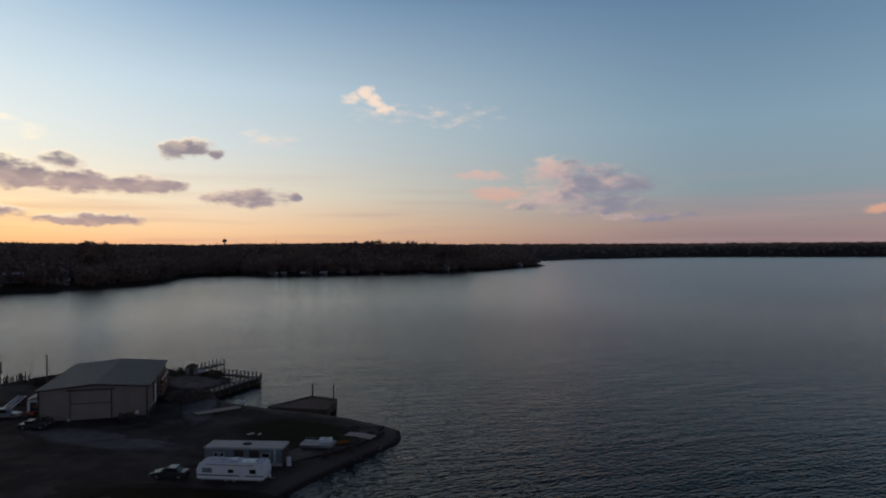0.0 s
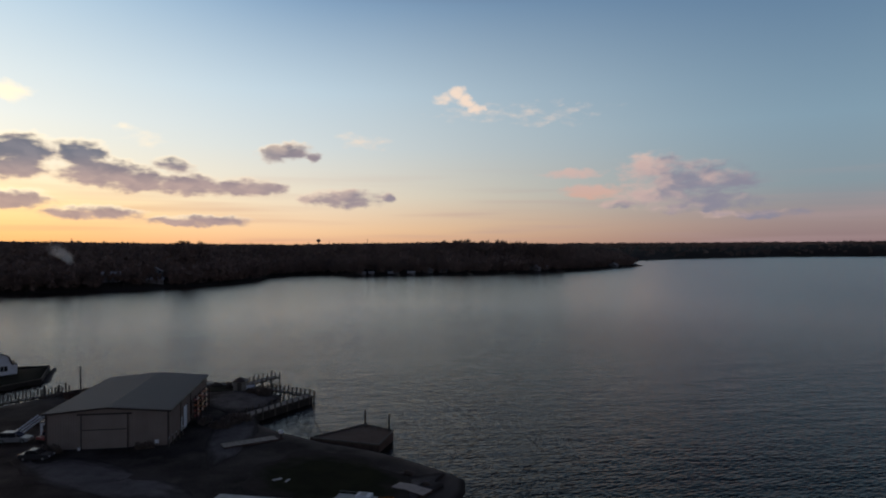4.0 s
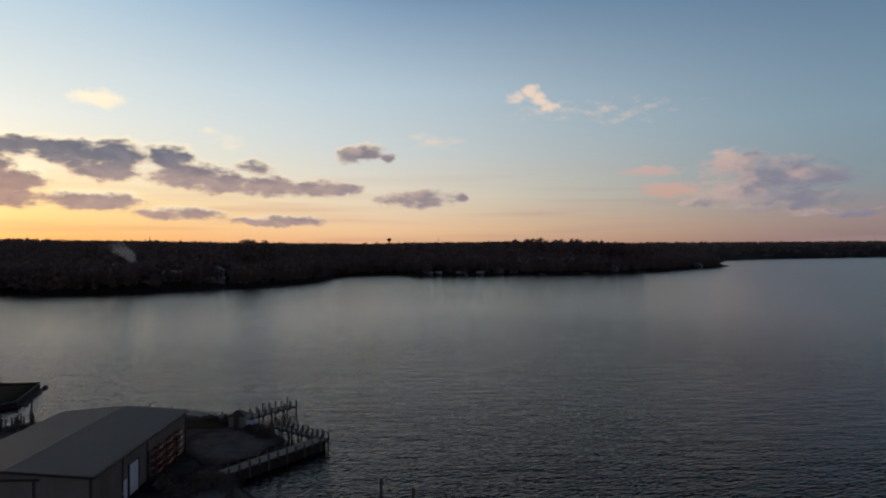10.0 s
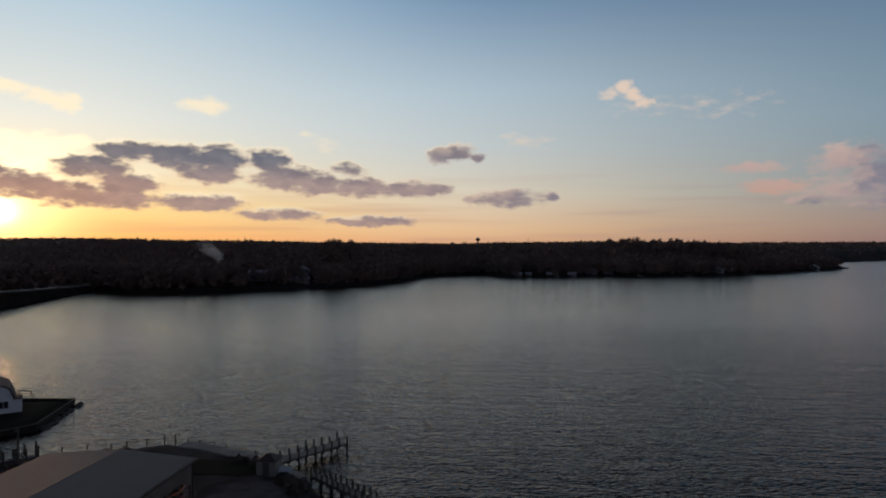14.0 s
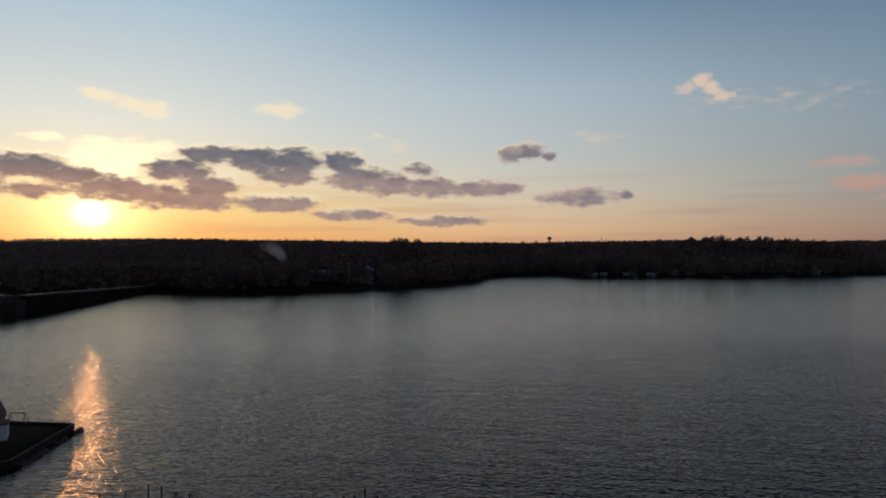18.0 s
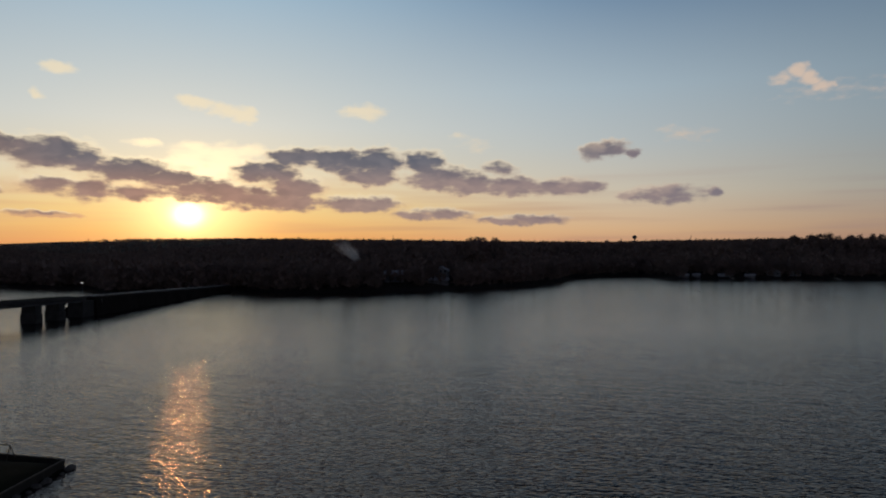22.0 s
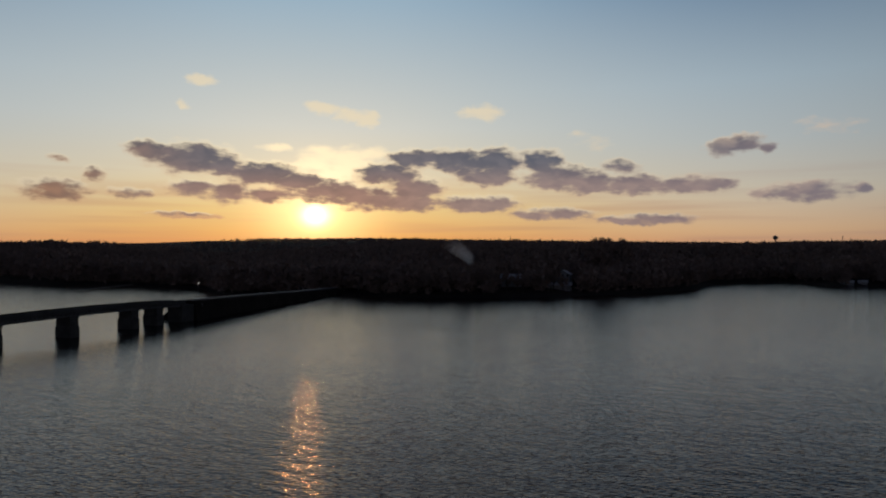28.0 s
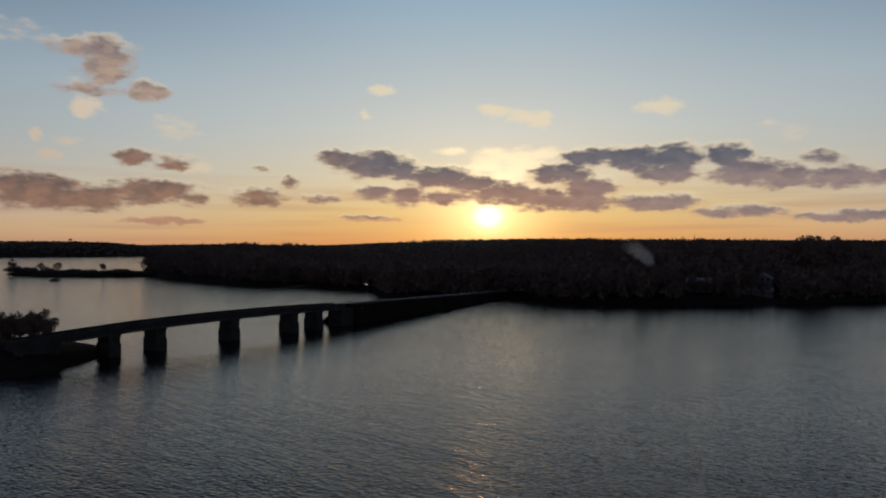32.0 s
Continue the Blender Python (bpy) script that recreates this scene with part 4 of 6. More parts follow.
# travel trailer
tt = thing("travel_trailer", pose(-24.4, 78.5, GZ, 0, 0, -5.5), "white travel trailer with small windows parked on gravel", "trailer")
tt.scale = (0.97, 0.92, 0.80)
bm = prism([(-4.15, 0.55), (-4.2, 1.9), (-3.85, 2.75), (-3.6, 2.85), (3.75, 2.85), (4.0, 2.7), (4.25, 1.6), (4.1, 0.6), (3.7, 0.5), (-3.9, 0.5)], -1.22, 1.22)
bmesh.ops.bevel(bm, geom=list(bm.edges), offset=0.09, segments=2, affect="EDGES", profile=0.5)
part("body", bm, M_WHITE, tt)
for s in (-1, 1):
    window(tt, -3.4, -2.3, s * 1.225, 1.5, 2.05, s, M_STEEL)
    window(tt, -0.25, 0.35, s * 1.225, 1.5, 1.95, s, M_STEEL)
    window(tt, 2.4, 3.1, s * 1.225, 1.45, 2.0, s, M_STEEL)
    part("stripe", boxed(-4.05, 4.05, s * 1.235 - 0.008, s * 1.235 + 0.008, 1.0, 1.16), M_STEELDARK, tt, "dark grey side stripe")
    part("blind", boxed(-3.36, -2.34, s * 1.225 + s * 0.022 - 0.003, s * 1.225 + s * 0.022 + 0.003, 1.54, 2.01), M_BLUEGREY, tt, "pale blue window blind")
    part("skirt", boxed(-3.8, 3.9, s * 1.17 - 0.03, s * 1.17 + 0.03, 0.36, 0.56), M_STEEL, tt)
    for x in (-0.55, 0.45):
        wheel(tt, x, s * 1.06, 0.34, s)
    part("awning", roded((-2.9, s * 1.3, 2.62), (2.8, s * 1.3, 2.62), 0.06), M_STEEL, tt)
door = part("door", boxed(1.1, 1.8, -1.26, -1.215, 0.6, 2.4), M_WHITE, tt)
part("handle", boxed(1.15, 1.22, -1.3, -1.25, 1.35, 1.5), M_STEEL, door)
part("roof", boxed(-3.65, 3.8, -1.1, 1.1, 2.84, 2.89, 0.02), M_BLUEROOF, tt, "pale blue-grey roof membrane")
part("air_conditioner", boxed(-0.3, 0.65, -0.4, 0.4, 2.88, 3.22, 0.08), M_WHITE, tt)
part("solar_panel", boxed(1.1, 2.9, -0.75, 0.35, 2.89, 2.97), M_GLASS, tt, "dark roof panel")
part("awning_box", boxed(0.9, 3.1, -1.05, -0.85, 2.88, 3.02, 0.03), M_WHITE, tt)
for x in (-2.6, -1.3):
    part("roof_vent", boxed(x - 0.25, x + 0.25, -0.25, 0.25, 2.88, 3.01, 0.04), M_TARP, tt)
for x, y in ((-3.5, -0.9), (-3.5, 0.9), (3.4, -0.9), (3.4, 0.9)):
    part("stabiliser", roded((x, y, 0), (x, y, 0.55), 0.04), M_STEEL, tt)
part("tow_bar", prism([(4.0, 0.48), (5.1, 0.45), (5.1, 0.53), (4.0, 0.6)], -0.06, 0.06), M_STEEL, tt)
part("gas_bottle", roded((4.45, 0, 0.55), (4.45, 0, 1.05), 0.15, 0.13, 12), M_WHITE, tt)

# mobile home
mh = thing("mobile_home", pose(-24.8, 85.0, GZ, 0, 0, -3.0), "pale blue mobile home with a grey roof and dark doors", "mobile home")
mh.scale = (0.98, 0.92, 0.78)
bm = boxed(-5.0, 5.0, -1.5, 1.5, 0.45, 2.75)
part("body", bm, M_BLUEGREY, mh)
bm = prism([(-5.12, 2.72), (5.12, 2.72), (5.12, 2.86), (4.9, 2.98), (-4.9, 2.98), (-5.12, 2.86)], -1.6, 1.6)
part("roof", bm, M_TARP, mh)
for i in range(20):
    part("siding_batten", boxed(-4.98 + i * 0.52, -4.94 + i * 0.52, -1.525, -1.5, 0.5, 2.7), M_BLUEGREY, mh)
for i in range(10):
    part("skirting_panel", boxed(-5 + i, -4.02 + i, -1.46, -1.42, 0, 0.45), M_TARP, mh)
part("underframe", boxed(-4.95, 4.95, -1.4, 1.45, 0, 0.46), M_TRIM, mh)
window(mh, -3.75, -3.3, -1.51, 1.45, 2.05, -1, M_WHITE)
window(mh, -2.95, -2.5, -1.51, 1.45, 2.05, -1, M_WHITE)
window(mh, 2.4, 3.4, -1.51, 1.4, 2.0, -1, M_WHITE)
for x in (-1.2, 0.75):
    d = part("door", boxed(x, x + 1.25, -1.55, -1.5, 0.5, 2.5), M_TRIM, mh, "dark doorway panel")
    part("handle", boxed(x + 1.05, x + 1.12, -1.6, -1.55, 1.35, 1.5), M_STEEL, d)
part("end_panel", boxed(5.0, 5.04, -1.45, 1.45, 0.3, 2.7), M_TRIM, mh, "dark end wall")
part("trim", boxed(4.0, 4.12, -1.54, -1.5, 0.5, 2.7), M_WHITE, mh)
part("roof_vent", boxed(-0.35, 0.6, -0.55, 0.2, 2.97, 3.2, 0.04), M_RUBBER, mh, "black roof unit")
part("step", boxed(-1.1, 0.0, -2.2, -1.5, 0, 0.22), M_DECK, mh)
part("step", boxed(-1.1, 0.0, -1.85, -1.5, 0.2, 0.42), M_DECK, mh)
bin_ = thing("gas_tank", pose(-19.2, 83.6, GZ), "white upright gas tank beside the mobile home", "tank")
part("shell", roded((0, 0, 0.05), (0, 0, 1.1), 0.3, 0.28, 14), M_WHITE, bin_)
part("valve_cap", roded((0, 0, 1.05), (0, 0, 1.3), 0.12, 0.1, 10), M_STEEL, bin_)
part("foot_ring", roded((0, 0, 0), (0, 0, 0.08), 0.25, 0.25, 14), M_STEEL, bin_)

# ---- boats and yard clutter ----
def hull(length, beam, depth, sharp=2.2, n=14, blunt=0.75):
    """Open boat hull: x along its length, keel on z = 0."""
    bm = bmesh.new()
    rings = []
    for i in range(n + 1):
        s = i / n
        w = beam / 2 * (blunt + (1 - blunt) * math.sin(min(1, s * 2) * math.pi / 2)) * max(0.0, 1 - s ** (sharp * 2)) ** 0.5
        x = -length / 2 + length * s
        keel = depth * 0.55 * s ** 4
        sheer = depth * (1 + 0.15 * s ** 2)
        ring = [(x, -w, sheer), (x, -w * 0.82, keel + (sheer - keel) * 0.35), (x, 0, keel), (x, w * 0.82, keel + (sheer - keel) * 0.35), (x, w, sheer)]
        rings.append([bm.verts.new(p) for p in ring])
    for a, b in zip(rings, rings[1:]):
        for j in range(4):
            bm.faces.new((a[j], a[j + 1], b[j + 1], b[j]))
    bm.faces.new(rings[0][::-1])
    bmesh.ops.solidify(bm, geom=bm.faces[:], thickness=0.05)
    return bm


pb = thing("pontoon_boat", pose(-16.9, 91.0, GZ, 0, 0, -6), "pale pontoon boat with a white cabin box on blocks", "boat")
for s in (-1, 1):
    bm = roded((-2.2, s * 0.85, 0.45), (1.9, s * 0.85, 0.45), 0.27, sides=12)
    rod(bm, (1.9, s * 0.85, 0.45), (2.35, s * 0.85, 0.55), 0.27, 0.05, 12)
    part("pontoon", bm, M_STEEL, pb)
for i in range(11):
    part("deck_board", boxed(-2.2 + i * 0.4, -1.82 + i * 0.4, -1.25, 1.25, 0.72, 0.8), M_TARP, pb)
cabin = part("cabin", boxed(0.1, 1.7, -0.2, 1.1, 0.8, 1.25, 0.06), M_WHITE, pb)
part("hatch", boxed(0.5, 1.2, 0.1, 0.8, 1.25, 1.3, 0.02), M_TARP, cabin)
for s in (-1, 1):
    part("rail", roded((-2.15, s * 1.2, 1.1), (0.0, s * 1.2, 1.1), 0.025), M_STEEL, pb)
    for x in (-2.1, -1.1, 0.0):
        part("rail_post", roded((x, s * 1.2, 0.8), (x, s * 1.2, 1.1), 0.02), M_STEEL, pb)
for x in (-1.5, 1.2):
    part("block", boxed(x - 0.2, x + 0.2, -1.1, 1.1, 0, 0.2), M_BROWNWOOD, pb)
M_PALEWOOD = material("pale_weathered_boards", (0.34, 0.29, 0.27), 0.85, scale=1.5, vary=0.25, per_object=0.25)
jb = thing("timber_pallet", pose(-11.9, 96.6, GZ, 0, 0, -22), "pale weathered timber pallets lying flat on gravel", "pallet")
for k, (ox, oy, turn) in enumerate(((-1.1, 0.25, 4), (1.2, -0.15, -9))):
    for i in range(8):
        part("pallet_board", boxed(-1.15, 1.15, -0.11, 0.11, 0.16, 0.2), M_PALEWOOD, jb, m=pose(ox, oy + (i - 3.5) * 0.235, 0.05 * k, 0, 0, 0) @ pose(0, 0, 0, 0, 0, turn))
    for x in (-0.9, 0.9):
        part("bearer", boxed(x - 0.08, x + 0.08, -0.95, 0.95, -0.05, 0.16), M_BROWNWOOD, jb, m=pose(ox, oy, 0.05 * k, 0, 0, turn))
rb = thing("rowing_boat", pose(-14.0, 92.6, GZ, 0, 0, 15), "small orange-yellow rowing boat lying on the gravel", "boat")
part("hull", hull(1.9, 1.0, 0.45, 1.6), M_YELLOW, rb)
for x in (-0.5, 0.3):
    part("thwart", boxed(x - 0.12, x + 0.12, -0.42, 0.42, 0.33, 0.37), M_BROWNWOOD, rb)

fl = thing("floating_dock_section", pose(-37.4, 111.4, GZ, 0, 0, 40), "long grey dock section lying on the yard", "dock section")
for s in (-1, 0, 1):
    part("beam", boxed(-3.7, 3.7, s * 0.8 - 0.08, s * 0.8 + 0.08, 0, 0.28), M_BROWNWOOD, fl)
for i in range(30):
    part("deck_board", boxed(-3.7 + i * 0.25, -3.48 + i * 0.25, -1.0, 1.0, 0.28, 0.33), M_DECK, fl)
ob_ = thing("outboard_motor", pose(-34.0, 114.3, GZ, 0, 0, 30), "white outboard motor on a low wooden stand", "motor")
part("cowling", boxed(-0.3, 0.3, -0.22, 0.22, 0.75, 1.2, 0.1), M_WHITE, ob_)
part("leg", prism([(-0.12, 0.1), (0.12, 0.1), (0.15, 0.78), (-0.15, 0.78)], -0.08, 0.08), M_TRIM, ob_)
part("stand", boxed(-0.35, 0.35, -0.35, 0.35, 0, 0.12), M_BROWNWOOD, ob_)


def heap(name, m, mat, label, category, count, spread, size, rg):
    h = thing(name, m, label, category)
    for i in range(count):
        x, y = rg.normal(0, spread, 2)
        q = pose(x, y, 0, 0, 0, rg.uniform(0, 180))
        a, b_, c = rg.uniform(0.4, 1.0, 3) * size
        part("piece", boxed(-a, a, -b_ * 0.5, b_ * 0.5, -0.05, c * 0.4, 0.02), mat, h, m=q)
    return h


rg = np.random.default_rng(3)
heap("timber_scrap", pose(-26.4, 103.6, GZ), M_WHITE, "pale broken boards lying on the grass", "scrap", 4, 0.7, 0.5, rg)
heap("board_pile", pose(-26.5, 97.1, GZ), M_TARP, "grey boards lying on the turf", "scrap", 3, 0.5, 0.6, rg)
heap("white_crates", pose(-25.8, 103.0, GZ), M_WHITE, "small white crates lying near the trailers", "crates", 3, 0.5, 0.3, rg)
heap("stone_pile", pose(-9.7, 92.8, 0.9), M_CONC, "grey stones on the beach edge", "stones", 6, 0.8, 0.3, rg)
heap("stone_heap", pose(-12.2, 87.9, 0.9), M_CONC, "dark stones at the edge of the beach", "stones", 6, 0.7, 0.3, rg)
bk = thing("bucket", on_shed(4.3, -0.5, 0.0), "white bucket at the foot of the sliding door", "bucket")
part("shell", roded((0, 0, 0), (0, 0, 0.42), 0.16, 0.2, 14), M_WHITE, bk)
part("handle", roded((-0.2, 0, 0.42), (0.2, 0, 0.46), 0.015, sides=6), M_STEEL, bk)
bx = thing("meter_box", on_shed(14.2, -0.5, 0.0), "white utility box beside the front wall", "box")
part("post", boxed(-0.06, 0.06, -0.06, 0.06, 0, 0.7), M_PILE, bx)
part("cabinet", boxed(-0.25, 0.25, -0.15, 0.15, 0.6, 1.05, 0.03), M_WHITE, bx)
for i in range(5):
    bo = thing("bollard", on_shed(15.9 + 0.1 * i, -0.9 + 1.55 * i, 0.0), "short white-topped post along the shed", "post", "posts along the shed")
    part("shaft", roded((0, 0, 0), (0, 0, 1.3), 0.09, 0.08), M_PILE, bo)
    part("cap", roded((0, 0, 1.3), (0, 0, 1.42), 0.1, 0.06), M_WHITE, bo)

# kayak rack by the long wall
rack = thing("kayak_rack", on_shed(SW + 0.6, 12.9, 0.0), "timber rack along the shed wall", "rack")
for y in (0.3, 3.6, 6.9, 10.2):
    for x in (-0.42, 0.42):
        part("upright", boxed(x - 0.06, x + 0.06, y - 0.06, y + 0.06, 0, 3.3), M_BROWNWOOD, rack)
    for z in (0.45, 1.3, 2.15, 3.0):
        part("arm", boxed(-0.46, 0.46, y - 0.05, y + 0.05, z - 0.06, z), M_BROWNWOOD, rack)


def kayak_mesh(mat):
    bm = bmesh.new()
    n, k = 14, 10
    rings = []
    for i in range(n + 1):
        s = i / n * 2 - 1
        w = 0.34 * (1 - abs(s) ** 2.2) + 0.01
        h = 0.17 * (1 - abs(s) ** 2.6) + 0.015
        z = 0.2 + 0.14 * abs(s) ** 3
        rings.append([bm.verts.new((w * math.cos(a), s * 1.6, z + h * math.sin(a))) for a in (2 * math.pi * j / k for j in range(k))])
    for a, b in zip(rings, rings[1:]):
        for j in range(k):
            bm.faces.new((a[j], a[(j + 1) % k], b[(j + 1) % k], b[j]))
    bm.faces.new(rings[0][::-1])
    bm.faces.new(rings[-1])
    for f in bm.faces:
        f.smooth = True
    return bm


KAYAKS = {}
for mat, word in ((M_YELLOW, "yellow"), (M_ORANGE, "orange"), (M_RED, "dark red")):
    kk = thing("kayak", on_shed(0, 0, -50), word + " plastic kayak lying on a timber rack", "kayak", "kayaks on the rack")
    part("shell", kayak_mesh(mat), mat, kk)
    c = roded((0, -0.15, 0.34), (0, -0.15, 0.4), 0.24, 0.22, 14)
    bmesh.ops.scale(c, vec=(1, 1.7, 1), verts=c.verts)
    part("coaming", c, M_RUBBER, kk)
    KAYAKS[word] = kk
slots = [(y, z, x) for y in (2.0, 5.3, 8.6) for z in (0.45, 1.3, 2.15, 3.0) for x in (0.0,)]
words = ["orange", "orange", "yellow", "dark red", "orange", "yellow", "orange"]
used = set()
for i, (y, z, x) in enumerate(slots):
    w = words[i % 7] if y > 3 else ["dark red", "dark red", "orange", "dark red"][i % 4]
    m = on_shed(SW + 0.6 + x, 12.9 + y, z - 0.03)
    if w not in used:
        KAYAKS[w].matrix_basis = m
        used.add(w)
    else:
        copy_thing(KAYAKS[w], m)

# white pipes leaning on a trestle beside the lean-to
pr = thing("pipe_rack", pose(-72.9, 111.2, GZ), "long white pipes leaning on a timber trestle", "pipes")
part("trestle", boxed(-0.8, 1.2, 4.88, 5.12, 0, 1.55), M_BROWNWOOD, pr)
for x in (-0.7, 1.1):
    part("trestle_leg", boxed(x - 0.08, x + 0.08, 4.5, 5.5, -0.05, 0.3), M_BROWNWOOD, pr)
for i in range(3):
    part("pipe", roded((-0.7 + 0.7 * i, 0, 0.1), (-0.5 + 0.65 * i, 5.0, 1.65), 0.12, sides=10), M_WHITE, pr)

# ---- landing stage and docks ----
def piling(x, y, z0, z1, r=0.14):
    return roded((x, y, z0), (x + random.uniform(-0.04, 0.04), y + random.uniform(-0.04, 0.04), z1), r, r * 0.9, 9)


def board_mesh(name, w, length, thick, mat):
    bm = boxed(-w / 2, w / 2, -length / 2, length / 2, -thick, 0, 0.008)
    me = bpy.data.meshes.new(name)
    bm.to_mesh(me)
    bm.free()
    me.materials.append(mat)
    return me


def dock(name, a, b, width, z, label, step=2.2, tall=(0.9, 0.9), rails=(), low=-1.0):
    """A timber dock from a to b: cross boards, beams and pilings on both sides; tall: how far the pilings stand above the deck."""
    a, b = Vector((*a, 0)), Vector((*b, 0))
    d = b - a
    L = d.length
    m = Matrix.Translation((a.x, a.y, z)) @ pose(0, 0, 0, 0, 0, math.degrees(math.atan2(d.y, d.x)))
    t = thing(name, m, label, "dock")
    me = board_mesh("deck_board", 0.235, width, 0.05, M_DECK)
    n = int(L / 0.25)
    for i in range(n):
        shared("deck_board", me, t, pose(0.125 + i * 0.25, random.uniform(-0.03, 0.03), random.uniform(-0.006, 0.006), 0, 0, random.uniform(-0.6, 0.6)))
    for y in (-width / 2 + 0.15, width / 2 - 0.15):
        part("beam", boxed(0, L, y - 0.07, y + 0.07, -0.3, -0.055), M_PILE, t)
    k = max(2, round(L / step))
    for side, s in enumerate((-1, 1)):
        for i in range(k + 1):
            h = tall[side] * random.uniform(0.75, 1.15)
            part("piling", piling(i * L / k, s * (width / 2 + 0.1), low - z if i % 2 == 0 or step > 2 else -0.3, h), M_PILE, t)
    for i in range(k + 1):
        part("cross_beam", boxed(i * L / k - 0.07, i * L / k + 0.07, -width / 2, width / 2, -0.48, -0.3), M_PILE, t)
    for s in rails:
        for h in (0.55, 0.85):
            part("handrail", boxed(0, L, s * (width / 2 + 0.02) - 0.03, s * (width / 2 + 0.02) + 0.03, h - 0.05, h), M_PILE, t)
    return t


dock_low = dock("lower_dock", (-44.7, 126.0), (-39.3, 142.1), 1.9, 1.35, "weathered grey timber dock on dark pilings beside the gravel", 1.5, (0.65, 0.75))
# near-black boards added below the deck stand in for its shadow and reflection
for side in (-1, 1):
    for i in range(33):
        part("skirt_board", boxed(i * 0.5 + 0.02, i * 0.5 + 0.48, side * 0.98 - 0.025, side * 0.98 + 0.025, -1.35, -0.1 - 0.05 * (i % 3)), M_DARKBOARD, dock_low)
dock("upper_dock", (-56.6, 150.0), (-53.1, 160.25), 1.9, 1.05, "weathered grey timber dock reaching out from the point", 1.35, (1.1, 1.1))
dock("cross_catwalk", (-48.9, 146.9), (-39.0, 142.2), 1.0, 1.2, "narrow grey timber catwalk with many tall posts", 1.05, (0.95, 1.0), (1,))
dock("basin_dock", (-93.5, 128.5), (-87.2, 141.0), 1.1, 0.9, "narrow timber dock with paired pilings in the basin", 1.25, (1.3, 1.5))
dock("basin_jetty", (-94.0, 129.6), (-100.5, 121.5), 1.0, 0.9, "narrow timber jetty with pilings in the basin", 1.5, (1.1, 1.3))

# earth-filled timber landing with its two tall piles
stage = thing("landing_stage", pose(0, 0, 0), "brown timber landing stage sloping into the water", "landing stage")
A0, A1, A2, A3 = Vector((-30.4, 116.4, 0)), Vector((-23.9, 122.6, 0)), Vector((-18.9, 119.6, 0)), Vector((-19.6, 113.4, 0))
bm = bmesh.new()
tops = (0.75, 1.25, 1.3, 0.95)
low = [bm.verts.new((p.x, p.y, -0.8)) for p in (A0, A1, A2, A3)]
top = [bm.verts.new((p.x, p.y, h)) for p, h in zip((A0, A1, A2, A3), tops)]
bm.faces.new(top[::-1])
for i in range(4):
    bm.faces.new((low[i], low[(i + 1) % 4], top[(i + 1) % 4], top[i]))
bmesh.ops.recalc_face_normals(bm, faces=bm.faces)
bmesh.ops.subdivide_edges(bm, edges=bm.edges[:], cuts=5, use_grid_fill=True)
for v in bm.verts:
    if v.co.z > 0.5:
        v.co.z += 0.09 * noise.noise(v.co * 0.6) + 0.12
part("fill", bm, M_BROWNWOOD, stage, "brown earth and planking fill")
for p, q, hp, hq in ((A0, A1, 0.95, 1.45), (A1, A2, 1.45, 1.5), (A2, A3, 1.5, 1.15), (A3, A0, 1.15, 0.95)):
    d = q - p
    n = int(d.length / 0.32)
    for i in range(n):
        c = p + d * ((i + 0.5) / n)
        h = hp + (hq - hp) * (i + 0.5) / n
        part("sheet_board", boxed(-0.15, 0.15, -0.05, 0.05, -0.8, h), M_BROWNWOOD, stage, m=Matrix.Translation(c) @ pose(0, 0, 0, 0, 0, math.degrees(math.atan2(d.y, d.x))))
    part("wale", boxed(0, d.length, -0.12, 0.12, 0, 0.18), M_PILE, stage, m=Matrix.Translation(p + Vector((0, 0, hp - 0.1))) @ pose(0, 0, 0, 0, -math.degrees(math.atan2(hq - hp, d.length)), math.degrees(math.atan2(d.y, d.x))))
for x, y, h in ((-23.6, 121.6, 3.8), (-19.4, 119.2, 4.0)):
    mp = thing("mooring_pile", pose(x, y, -1.0), "tall dark mooring pile with iron bands", "pile", "piles of the landing stage")
    part("shaft", roded((0, 0, 0), (0, 0, h + 1.0), 0.15, 0.13, 12), M_PILE, mp)
    for k in range(6):
        part("band", roded((0, 0, h + 0.8 - k * 0.42), (0, 0, h + 0.88 - k * 0.42), 0.18, 0.18, 12), M_TRIM, mp)

# fence posts with a rope along the point
ARC = [(-88, 139.5), (-84.7, 142.6), (-82.6, 144.6), (-80.6, 146.6), (-79.4, 148.2), (-77.8, 150.0), (-76.2, 151.6), (-74.6, 152.0), (-72.6, 152.2), (-70.6, 152.3), (-68.2, 152.3), (-66.0, 152.0),
       (-64.0, 151.6), (-62.2, 151.3), (-60.4, 150.9), (-58.4, 150.5)]
fence = thing("rope_fence", pose(0, 0, 0.6), "dark posts joined by a rope along the water's edge", "fence")
prev = None
for i, (x, y) in enumerate(ARC):
    h = 1.0 + 0.4 * (i in (6, 7)) + random.uniform(-0.15, 0.15)
    part("post", piling(x, y, -0.8, h, 0.1), M_PILE, fence)
    if prev and 4 <= i:
        part("rope", roded((prev[0], prev[1], 0.8), (x, y, 0.8), 0.03, sides=5), M_PILE, fence)
    prev = (x, y)

